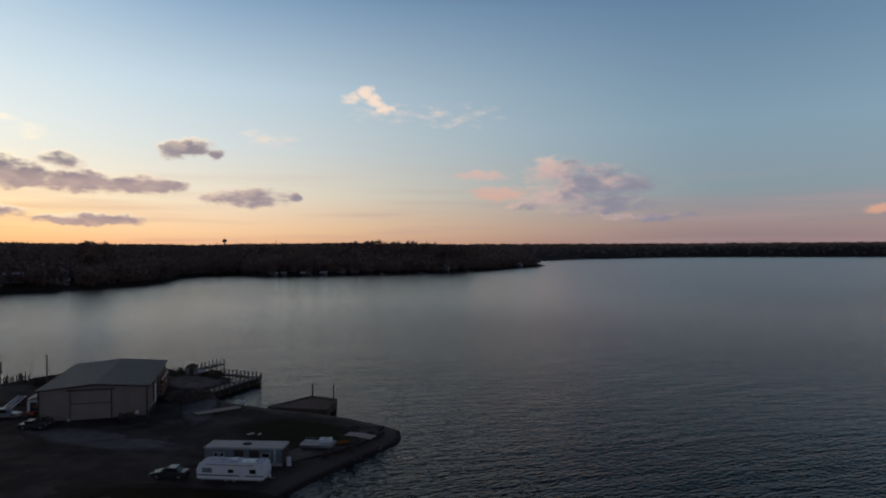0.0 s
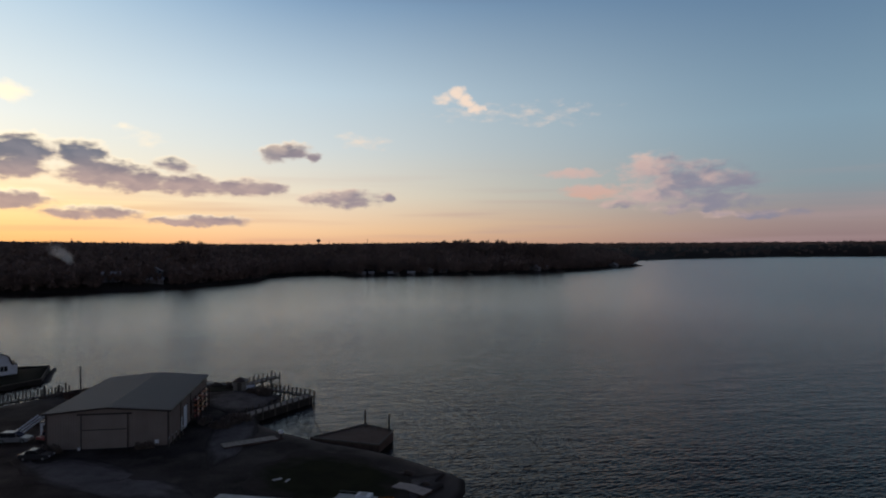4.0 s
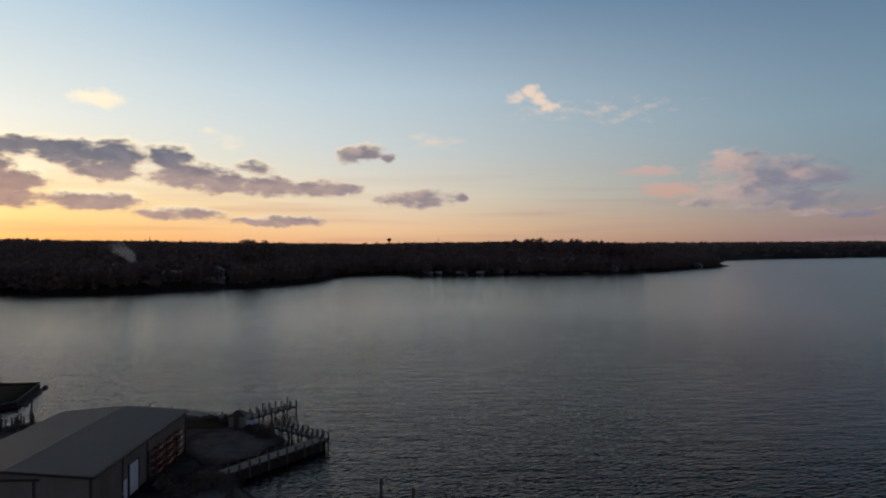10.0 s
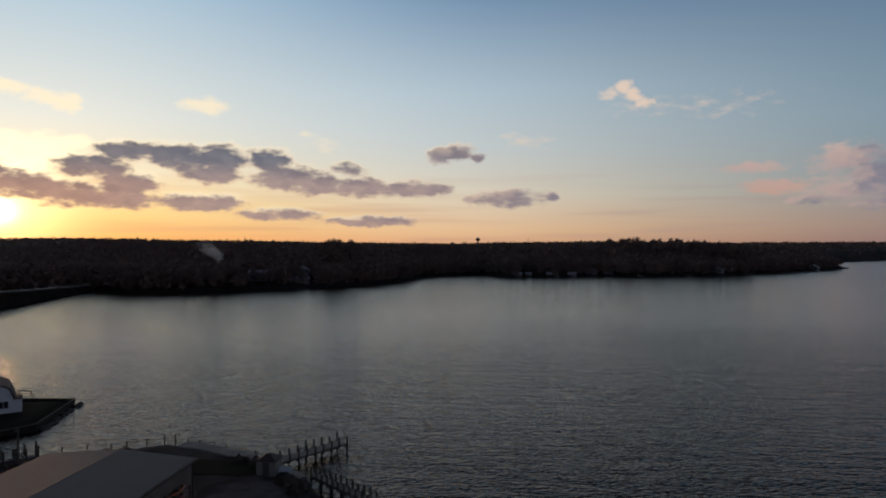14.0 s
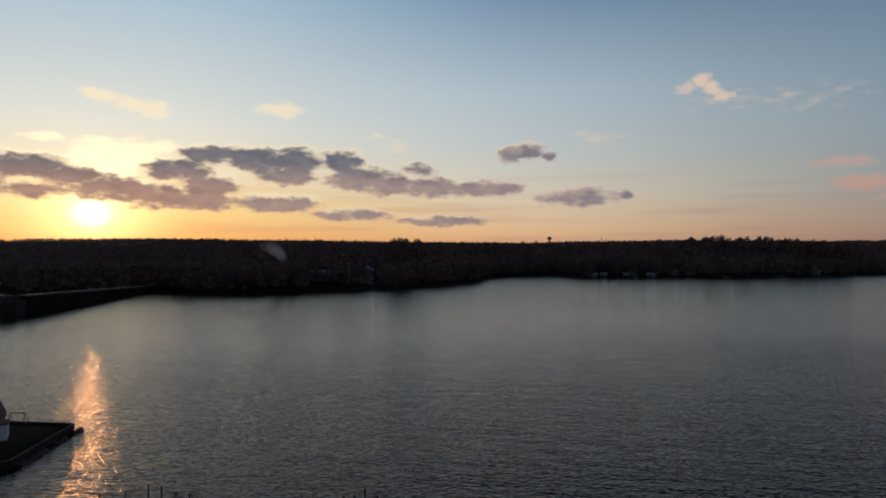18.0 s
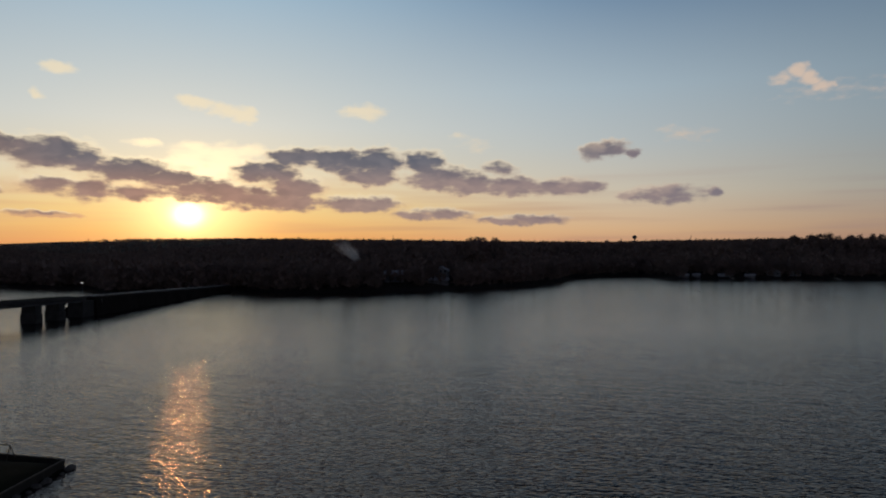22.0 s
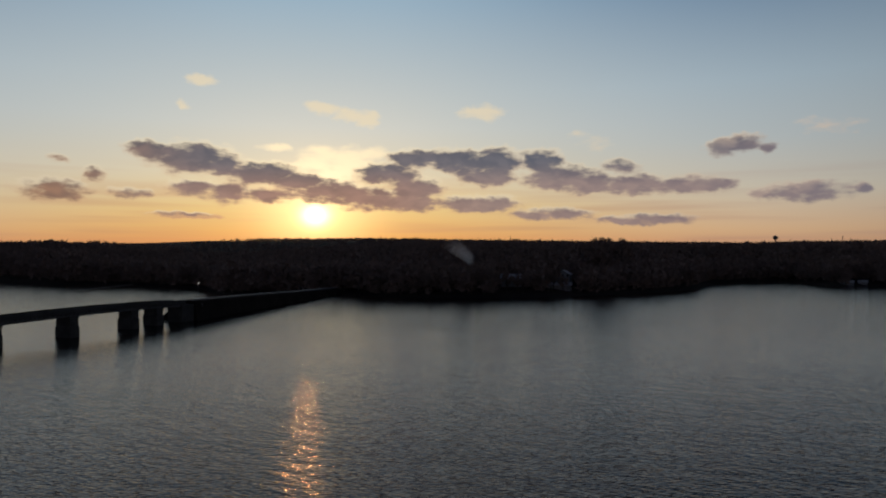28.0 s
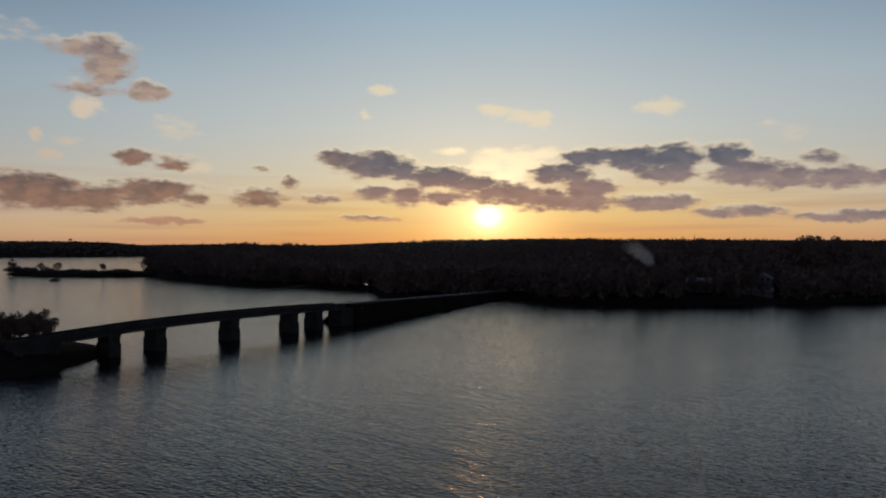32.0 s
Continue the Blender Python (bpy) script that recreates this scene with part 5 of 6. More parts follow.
walkway = new("boardwalk")
tagged(walkway, "pale worn boardwalk along the point's edge", "boardwalk", kind="structure")
plank = board_mesh("walk_board", 0.34, 2.2, 0.3, M_DECK)
pts = [Vector((x, y, 0)) for x, y in ARC[8:]] + [Vector((-56.0, 149.6, 0)), Vector((-52.5, 147.8, 0)), Vector((-49.5, 146.2, 0))]
for p, q in zip(pts, pts[1:]):
    d = q - p
    nrm = Vector((-d.y, d.x, 0)).normalized()
    if nrm.y > 0:
        nrm = -nrm
    k = max(1, int(d.length / 0.36))
    for i in range(k):
        c = p + d * ((i + 0.5) / k) + nrm * 1.25
        shared("walk_board", plank, walkway, Matrix.Translation((c.x, c.y, 1.26)) @ pose(0, 0, 0, 0, 0, math.degrees(math.atan2(d.y, d.x))))

hut = thing("dock_hut", pose(-54.3, 145.4, 1.2, 0, 0, 16), "small pale rendered hut with a dark hipped roof", "hut")
part("wall", boxed(-1.15, 1.15, -1.1, 1.1, 0, 1.75), M_PALEBLOCK, hut)
bm = bmesh.new()
bmesh.ops.create_cone(bm, cap_ends=True, segments=4, radius1=1.9, radius2=0.25, depth=0.7, matrix=Matrix.Translation((0, 0, 2.08)) @ pose(0, 0, 0, 0, 0, 45))
part("roof", bm, M_TRIM, hut, "dark hipped roof")
part("door", boxed(-0.4, 0.4, -1.15, -1.1, 0.05, 1.6), M_PILE, hut, "weathered plank door")
tb = thing("white_bench", pose(-52.3, 145.6, 1.2, 0, 0, 12), "long white bench beside the hut", "bench")
part("seat", boxed(-0.85, 0.85, -0.25, 0.25, 0.42, 0.5, 0.02), M_WHITE, tb)
part("backrest", boxed(-0.85, 0.85, 0.2, 0.27, 0.5, 0.95, 0.02), M_WHITE, tb)
for x in (-0.7, 0.7):
    part("leg", boxed(x - 0.05, x + 0.05, -0.22, 0.22, 0, 0.42), M_WHITE, tb)

# clustered mooring piles in the basin
for x, y in ((-86.4, 137.6), (-88.6, 136.6)):
    dol = thing("mooring_dolphin", pose(x, y, -1.0), "three dark timber piles bound together in the basin", "mooring piles", "mooring piles in the basin")
    for k in range(3):
        a = k * 2.094 + x
        part("pile", roded((0.45 * math.cos(a), 0.45 * math.sin(a), 0), (0.1 * math.cos(a), 0.1 * math.sin(a), 3.9 - 0.25 * k), 0.16, 0.13, 9), M_PILE, dol)
    part("binding", roded((0, 0, 3.0), (0, 0, 3.2), 0.34, 0.32, 12), M_TRIM, dol, "dark wire binding")

# utility pole and the upturned hull on the bank
po = thing("utility_pole", pose(-77.3, 131.2, 1.2, 0, 0, 0), "dark wooden utility pole standing behind the shed", "pole")
part("shaft", roded((0, 0, -0.5), (0, 0, 6.5), 0.15, 0.11, 10), M_PILE, po)
part("cross_arm", boxed(-0.5, 0.2, -0.05, 0.05, 6.15, 6.3), M_PILE, po)
part("insulator", roded((-0.45, 0, 6.3), (-0.45, 0, 6.45), 0.05, 0.03), M_CONC, po)
up_ = thing("upturned_boat", pose(-79.0, 137.0, 1.25, 0, 0, 60), "dark upturned wooden boat on the bank", "boat")
bm = hull(9.5, 3.0, 1.3)
bmesh.ops.transform(bm, matrix=pose(0, 0, 1.45, 180, 0, 0), verts=bm.verts)
part("hull", bm, M_BROWNWOOD, up_)
part("keel", boxed(-4.4, 3.6, -0.06, 0.06, 1.38, 1.52), M_PILE, up_)
wb = thing("white_dinghy", pose(-74.8, 133.0, 1.25, 0, 0, 35), "white dinghy lying beside the shed", "boat")
part("hull", hull(4.2, 1.5, 0.7), M_WHITE, wb)
part("thwart", boxed(-0.2, 0.1, -0.6, 0.6, 0.5, 0.55), M_DECK, wb)

# ---- shrubs and trees ----
def twig_cloud(rg, n, centre, radii, size):
    """Loose small twig clumps inside an ellipsoid, as raw triangles."""
    u = rg.normal(size=(n, 3))
    u /= np.linalg.norm(u, axis=1, keepdims=True)
    c = u * rg.uniform(0.1, 1, (n, 1)) ** 0.45 * np.array(radii) + np.array(centre)
    a = rg.normal(size=(n, 3)) * size
    b = rg.normal(size=(n, 3)) * size * 0.45
    return np.stack([c - a, c + a * 0.6 - b, c + a * 0.9 + b], 1).reshape(-1, 3)


def tri_mesh(name, verts, mat):
    me = bpy.data.meshes.new(name)
    me.from_pydata(verts.tolist(), [], np.arange(len(verts)).reshape(-1, 3).tolist())
    me.materials.append(mat)
    return me


M_SHRUB = material("brown_shrub", (0.13, 0.10, 0.084), 0.9, scale=0.6, bump=0, per_object=0.2)
TREES = []
for s in range(4):
    rg = np.random.default_rng(40 + s)
    bm = roded((0, 0, -0.5), (0.1, 0.05, 5.2), 0.22, 0.14, 8)
    tips = []
    for k in range(9):
        a = k * 2.4 + rg.uniform(0, 1)
        z0 = rg.uniform(2.2, 5.0)
        r = rg.uniform(1.6, 3.0)
        tip = (r * math.cos(a), r * math.sin(a), z0 + rg.uniform(2.5, 5.0))
        rod(bm, (0.05, 0.03, z0), tip, 0.1, 0.03, 6)
        tips.append(tip)
    rod(bm, (0.1, 0.05, 5.2), (0.2, 0.1, 10.5), 0.13, 0.03, 6)
    tips.append((0.2, 0.1, 10.0))
    V = [twig_cloud(rg, 130, t, (1.5, 1.5, 1.6), 0.3) for t in tips]
    me1 = bpy.data.meshes.new("trunk")
    bm.to_mesh(me1)
    bm.free()
    me1.materials.append(M_BARK)
    TREES.append((me1, tri_mesh("crown", np.concatenate(V), M_TWIG)))


def tree(x, y, z, size, kind, label="leafless tree with a fine dark crown", group=""):
    t = thing("tree", pose(x, y, z, 0, 0, (x * 37 + y * 11) % 360), label, "tree", group)
    t.scale = (size, size, size)
    shared("trunk", TREES[kind][0], t)
    shared("crown", TREES[kind][1], t)
    return t


def shrub(x, y, z, rx, ry, h, seed, label, n=420, mat=M_SHRUB, twig=0.22):
    rg = np.random.default_rng(seed)
    # several uneven lobes round a low middle one
    V = [twig_cloud(rg, n // 3, (0, 0, h * 0.36), (rx * 0.9, ry * 0.9, h * 0.42), twig)]
    for k in range(6):
        a, q = rg.uniform(0, 6.28), rg.uniform(0.3, 0.75)
        top = rg.uniform(0.45, 1.0) * h
        V.append(twig_cloud(rg, n // 9, (rx * q * math.cos(a), ry * q * math.sin(a), top * 0.55), (rx * 0.42, ry * 0.42, top * 0.45), twig * 0.8))
    V = np.concatenate(V)
    t = thing("shrub", pose(x, y, z), label, "shrub")
    shared("crown", tri_mesh("crown", V, mat), t)
    bm = bmesh.new()
    for k in range(5):
        a = k * 1.3
        rod(bm, (0, 0, -0.2), (rx * 0.6 * math.cos(a), ry * 0.6 * math.sin(a), h * 0.8), 0.05, 0.02, 5)
    part("stem", bm, M_BARK, t)
    return t


shrub(-47.4, 140.8, 1.1, 1.7, 1.3, 2.3, 1, "dark dense shrub at the road's bend", 1500, twig=0.16)
shrub(-49.8, 142.6, 1.1, 1.9, 1.0, 1.5, 2, "low dark shrub beside the boardwalk", 1300, twig=0.16)
shrub(-57.5, 147.0, 1.1, 1.0, 0.8, 1.3, 4, "low dark shrub beside the hut", 350)
shrub(-60.5, 147.6, 1.1, 1.6, 0.7, 0.9, 5, "low dark hedge along the point", 400)
shrub(-44.3, 122.4, 1.0, 2.9, 2.4, 1.9, 6, "brown leafless brush beside the yard track", 2200, twig=0.13)
shrub(-45.4, 119.2, 1.0, 2.0, 2.2, 1.4, 7, "low brown brush beside the yard track", 1500, twig=0.13)
for i, (x, y) in enumerate(((0.8, -1.2), (1.9, -1.6), (12.2, -0.9), (13.0, -0.8), (-1.0, -1.0))):
    p = on_shed(x, y).translation
    shrub(p.x, p.y, 1.1, 1.0, 0.6, 1.1 + 0.5 * (i < 2), 10 + i, "dark weeds at the foot of the shed wall", 300)
for i, y in enumerate((11.2, 12.2)):
    p = on_shed(SW + 2.6, y).translation
    shrub(p.x, p.y, 1.1, 0.9, 1.4, 1.2, 20 + i, "dark weeds along the shed's long wall", 350)
for i in range(9):
    p = (-86 + i * 1.1, 134.5 + i * 1.2 + (i % 3) * 0.6)
    shrub(p[0], p[1], 1.0, 1.2, 1.2, 0.7 + 0.3 * (i % 2), 30 + i, "low dark scrub on the basin bank", 220)
for i, (x, y) in enumerate(((-10.6, 98.2), (-13.2, 101.5), (-12.6, 90.6), (-15.4, 88.0))):
    shrub(x, y, 1.1, 0.8, 0.6, 0.45, 60 + i, "low dark weeds on the spit", 160)

# turf and gravel tracks lie as thin sheets on the yard
def sheet(name, centre, rx, ry, turn, z, mat, label, category):
    bm = bmesh.new()
    rows = []
    for r in (0.0, 0.45, 0.8, 0.95, 1.0):
        ring = []
        for j in range(40):
            a = 2 * math.pi * j / 40
            q = 1 + 0.10 * math.sin(3 * a + 1) + 0.07 * math.sin(7 * a + 2)
            ring.append(bm.verts.new((rx * r * q * math.cos(a), ry * r * q * math.sin(a), 0.05 * (1 - r ** 3) - 0.16 * (r == 1.0))))
        rows.append(ring)
    for p, q in zip(rows, rows[1:]):
        for j in range(40):
            if p is rows[0]:
                continue
            bm.faces.new((p[j], p[(j + 1) % 40], q[(j + 1) % 40], q[j]))
    bm.faces.new(rows[1])
    bmesh.ops.delete(bm, geom=rows[0], context="VERTS")
    bmesh.ops.recalc_face_normals(bm, faces=bm.faces)
    ob = part(name, bm, mat, None, "", pose(*centre, z, 0, 0, turn))
    return tagged(ob, label, category, kind="structure")


sheet("turf_patch", (-22.6, 99.5), 11.5, 8.0, -32, 1.34, M_THINTURF, "dark green turf on the spit", "turf")
sheet("turf_strip", (-61.5, 144.5), 9.0, 2.6, 8, 1.33, M_TURF, "dark turf behind the point's boardwalk", "turf")
sheet("gravel_track", (-50.5, 137.0), 6.4, 9.0, 30, 1.31, M_TRACK, "pale worn gravel turning place at the point", "track")
sheet("gravel_track", (-42.5, 116.5), 3.4, 15.0, 20, 1.27, M_TRACK, "worn gravel track between the shed and the water", "track")
sheet("gravel_track", (-50.0, 96.0), 17.0, 4.2, -22, 1.27, M_TRACK, "worn gravel track across the boatyard", "track")
sheet("gravel_track", (-15.5, 93.0), 3.2, 11.5, -36, 1.26, M_TRACK, "pale gravel along the spit's beach", "gravel")
sheet("turf_patch", (-31.0, 73.0), 14.0, 4.0, -6, 1.29, M_THINTURF, "thin dark turf beside the trailers", "turf")

# ---- peninsula with its cottage ----
bul = thing("bulkhead", pose(0, 0, 0), "weathered timber bulkhead round the peninsula", "bulkhead")
EDGE = [Vector((-140.0, 154.8, 0)), Vector((-110.6, 166.0, 0)), Vector((-100.9, 151.2, 0)), Vector((-103.8, 140.3, 0)), Vector((-115.0, 128.3, 0))]
for p, q in zip(EDGE, EDGE[1:]):
    d = q - p
    n = int(d.length / 0.45)
    for i in range(n):
        c = p + d * ((i + 0.5) / n)
        part("sheet_board", boxed(-0.21, 0.21, -0.06, 0.06, -0.8, 1.02 + 0.05 * (i % 3)), M_DARKBOARD, bul, m=Matrix.Translation(c) @ pose(0, 0, 0, 0, 0, math.degrees(math.atan2(d.y, d.x))))
    part("cap_rail", boxed(0, d.length, -0.11, 0.11, 1.08, 1.18), M_PILE, bul, "weathered timber cap rail", Matrix.Translation(p) @ pose(0, 0, 0, 0, 0, math.degrees(math.atan2(d.y, d.x))))
rg = np.random.default_rng(9)
for i in range(26):
    s = rg.uniform(0, 1)
    c = EDGE[1].lerp(EDGE[2], s) + Vector((0.85, 0.5, 0)) * rg.uniform(0.3, 1.1)
    bm = bmesh.new()
    bmesh.ops.create_icosphere(bm, subdivisions=1, radius=rg.uniform(0.3, 0.6))
    for v in bm.verts:
        v.co *= 1 + 0.25 * noise.noise(v.co * 3 + Vector((i, 0, 0)))
    rk = part("boulder", bm, M_CONC, None, "", pose(c.x, c.y, -0.05 + 0.1 * rg.uniform(0, 1)))
    tagged(rk, "dark wet boulder at the foot of the bulkhead", "boulder", "boulders by the bulkhead")

cot = thing("cottage", pose(-115.1, 154.2, 0.95, 0, 0, 55), "white waterside cottage with a dark gambrel roof", "house")
CW = 3.0
prof = [(-CW, 0), (CW, 0), (CW, 2.3), (CW * 0.78, 4.0), (0, 5.1), (-CW * 0.78, 4.0), (-CW, 2.3)]
part("wall", prism(prof, -2.6, 6.0), M_WHITE, cot)
for s in (-1, 1):
    part("roof", prism([(s * CW * 1.1, 2.15), (s * CW * 0.8, 4.06), (s * CW * 0.84, 4.16), (s * CW * 1.14, 2.2)], -2.9, 6.3), M_ROOFDARK, cot, "dark lower roof slope")
    part("roof", prism([(s * CW * 0.8, 4.06), (0, 5.14), (0, 5.26), (s * CW * 0.84, 4.18)], -2.9, 6.3), M_ROOFDARK, cot, "dark upper roof slope")
for x0, x1, z0, z1 in ((-0.65, 0.65, 2.9, 4.2), (0.9, 2.3, 0.9, 2.0), (-2.3, -0.9, 0.9, 2.0), (-0.45, 0.45, 0.9, 2.0)):
    window(cot, x0, x1, -2.61, z0, z1, -1, M_WHITE)
    part("mullion", boxed((x0 + x1) / 2 - 0.03, (x0 + x1) / 2 + 0.03, -2.66, -2.6, z0, z1), M_WHITE, cot)
for i in range(3):
    window_y = -1.5 + i * 2.4
    part("side_window", boxed(CW + 0.0, CW + 0.04, window_y, window_y + 1.1, 0.9, 1.9), M_GLASS, cot)
ch = part("porch", boxed(CW, CW + 1.2, -2.4, 0.6, 0.0, 2.2), M_WHITE, cot, "white side porch")
part("porch_roof", boxed(CW, CW + 1.35, -2.6, 0.8, 2.2, 2.32), M_ROOFDARK, ch)
part("flue", roded((CW + 0.9, -1.0, 2.3), (CW + 0.9, -1.0, 3.1), 0.09), M_TRIM, ch)
part("cowl", roded((CW + 0.9, -1.0, 3.1), (CW + 0.9, -1.0, 3.35), 0.2, 0.08, 10), M_TRIM, ch)
part("aerial", roded((0.3, 0.6, 5.2), (0.3, 0.6, 6.4), 0.03, sides=5), M_STEEL, cot)
sw = thing("swing_frame", pose(-118.0, 162.0, 0.98, 0, 0, 20), "dark timber swing frame near the cottage", "swing")
for x in (-1.2, 1.2):
    for y in (-0.7, 0.7):
        part("leg", roded((x * 1.15, y, 0), (x, 0, 1.75), 0.06), M_PILE, sw)
    part("brace", roded((x * 1.08, -0.38, 0.85), (x * 1.08, 0.38, 0.85), 0.04), M_PILE, sw)
part("top_beam", roded((-1.3, 0, 1.75), (1.3, 0, 1.75), 0.07), M_PILE, sw)

# ---- bridge and causeway ----
BR = pose(-262.7, 187.6, 0, 0, 0, math.degrees(math.atan2(0.917, -0.40)) - 90)
bridge = thing("road_bridge", BR, "low road bridge on heavy dark piers", "bridge")


def deck_z(s):
    """Top of the parapet along the bridge."""
    return 9.08 - 0.00041 * (s - 42) ** 2 - 0.35 * max(0, 5 - s) / 25


for s in (-0.6, 12.8, 38.0, 62.5, 74.1):
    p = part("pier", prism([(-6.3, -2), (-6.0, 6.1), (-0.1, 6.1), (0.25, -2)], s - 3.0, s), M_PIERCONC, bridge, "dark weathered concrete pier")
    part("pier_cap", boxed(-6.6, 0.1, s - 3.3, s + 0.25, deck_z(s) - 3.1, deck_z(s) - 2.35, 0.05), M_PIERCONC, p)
    part("footing", boxed(-6.55, 0.4, s - 3.25, s + 0.22, -1.5, 3.6, 0.35), M_PIERCONC, p, "dark pier footing with worn corners")
joints = [-26, -13, -2.1, 11.3, 36.5, 61, 72.6, 86]
for a, b in zip(joints, joints[1:]):
    k = 4
    for i in range(k):
        s0, s1 = a + (b - a) * i / k, a + (b - a) * (i + 1) / k
        z0, z1 = deck_z(s0), deck_z(s1)
        bm = bmesh.new()
        for x0, x1, lo, hi in ((-6.4, -0.1, -1.35, -0.95), (-0.35, 0.0, -1.35, 0.0), (-6.5, -6.15, -1.35, 0.0)):
            v = [bm.verts.new(p) for p in ((x0, s0, z0 + lo), (x1, s0, z0 + lo), (x1, s1, z1 + lo), (x0, s1, z1 + lo), (x0, s0, z0 + hi), (x1, s0, z0 + hi), (x1, s1, z1 + hi), (x0, s1, z1 + hi))]
            for f in ((0, 3, 2, 1), (4, 5, 6, 7), (0, 1, 5, 4), (1, 2, 6, 5), (2, 3, 7, 6), (3, 0, 4, 7)):
                bm.faces.new([v[q] for q in f])
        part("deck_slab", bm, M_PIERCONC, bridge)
    for x in (-5.4, -3.8, -2.2, -0.7):
        bm = bmesh.new()
        v = [bm.verts.new(p) for p in ((x - 0.25, a + 0.1, deck_z(a) - 2.45), (x + 0.25, a + 0.1, deck_z(a) - 2.45), (x + 0.25, b - 0.1, deck_z(b) - 2.45), (x - 0.25, b - 0.1, deck_z(b) - 2.45),
                                       (x - 0.25, a + 0.1, deck_z(a) - 1.3), (x + 0.25, a + 0.1, deck_z(a) - 1.3), (x + 0.25, b - 0.1, deck_z(b) - 1.3), (x - 0.25, b - 0.1, deck_z(b) - 1.3))]
        for f in ((0, 3, 2, 1), (4, 5, 6, 7), (0, 1, 5, 4), (1, 2, 6, 5), (2, 3, 7, 6), (3, 0, 4, 7)):
            bm.faces.new([v[q] for q in f])
        part("girder", bm, M_STEELDARK, bridge, "dark steel girder")
for i in range(74):
    q = -25 + i * 1.5
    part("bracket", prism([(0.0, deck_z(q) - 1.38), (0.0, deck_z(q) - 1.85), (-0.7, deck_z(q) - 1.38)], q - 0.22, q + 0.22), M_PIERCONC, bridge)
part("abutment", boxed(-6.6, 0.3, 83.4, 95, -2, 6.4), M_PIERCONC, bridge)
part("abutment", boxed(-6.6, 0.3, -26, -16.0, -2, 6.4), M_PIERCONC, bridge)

CW0, CW1 = Vector((-298.6, 270.0, 0)), Vector((-381, 402, 0))
cd = (CW1 - CW0)
cn = Vector((-cd.y, cd.x, 0)).normalized()
bm = bmesh.new()
rings = []
K = 40
for i in range(K + 1):
    s = i / K
    c = CW0 + cd * s + cn * 3.2
    h = 8.0 - 4.2 * s
    w = 0.3 * math.sin(i * 1.9)
    prof = ((-8.4 - 2.0 - h * 0.35 + w, -1.5), (-4.2, h - 0.9), (-3.3, h - 0.15), (3.3, h - 0.15), (3.9, h - 0.9), (4.3 + h * 0.12 + w, -1.5))
    rings.append([bm.verts.new(c + cn * x * -1 + Vector((0, 0, z))) for x, z in prof])
for a, b in zip(rings, rings[1:]):
    for j in range(5):
        bm.faces.new((a[j], a[j + 1], b[j + 1], b[j]))
bm.faces.new(rings[0])
bm.faces.new(rings[-1][::-1])
bmesh.ops.recalc_face_normals(bm, faces=bm.faces)
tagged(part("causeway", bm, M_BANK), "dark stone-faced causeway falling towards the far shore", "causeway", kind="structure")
road = bmesh.new()
rr = []
for i in range(K + 1):
    s = i / K
    c = CW0 + cd * s + cn * 3.2
    h = 8.0 - 4.2 * s
    rr.append([road.verts.new(c + cn * x + Vector((0, 0, h - 0.1))) for x in (-2.9, 2.9)])
for a, b in zip(rr, rr[1:]):
    road.faces.new((a[0], a[1], b[1], b[0]))
bmesh.ops.recalc_face_normals(road, faces=road.faces)
tagged(part("road", road, M_ASPHALT), "dark asphalt road on the causeway", "road", kind="structure")
gr = thing("guard_rail", pose(0, 0, 0), "low steel guard rail along the causeway", "guard rail")
prev = None
for i in range(0, K + 1, 1):
    s = i / K
    c = CW0 + cd * s + cn * 0.2 + Vector((0, 0, 8.0 - 4.2 * s - 0.15))
    part("post", roded(c, c + Vector((0, 0, 0.8)), 0.07, sides=6), M_STEEL, gr)
    if prev is not None:
        part("rail", rod(bmesh.new(), prev + Vector((0, 0, 0.65)), c + Vector((0, 0, 0.65)), 0.14, sides=6), M_STEEL, gr)
    prev = c

# street lamp by the far end of the causeway, lit
M_LAMP = bpy.data.materials.new("lit_lamp")
M_LAMP.use_nodes = True
M_LAMP.node_tree.nodes["Principled BSDF"].inputs["Emission Color"].default_value = (1, 0.93, 0.8, 1)
M_LAMP.node_tree.nodes["Principled BSDF"].inputs["Emission Strength"].default_value = 2.5


def street_lamp(x, y, z, h, label):
    t = thing("street_lamp", pose(x, y, z), label, "lamp")
    part("pole", roded((0, 0, -0.3), (0, 0, h), 0.1, 0.07), M_STEEL, t)
    part("arm", roded((0, 0, h), (1.0, -0.6, h + 0.2), 0.05, sides=6), M_STEEL, t)
    part("lantern", boxed(0.8, 1.5, -1.0, -0.5, h + 0.05, h + 0.3, 0.05), M_LAMP, t, "lit white lantern")


def ground_at(x, y):
    z, d = far_height(np.array([float(x)]), np.array([float(y)]))
    return float(z[0])


street_lamp(-466, 352, ground_at(-466, 352), 5.0 - ground_at(-466, 352) + 0.2, "lit street lamp on the far shore by the causeway")

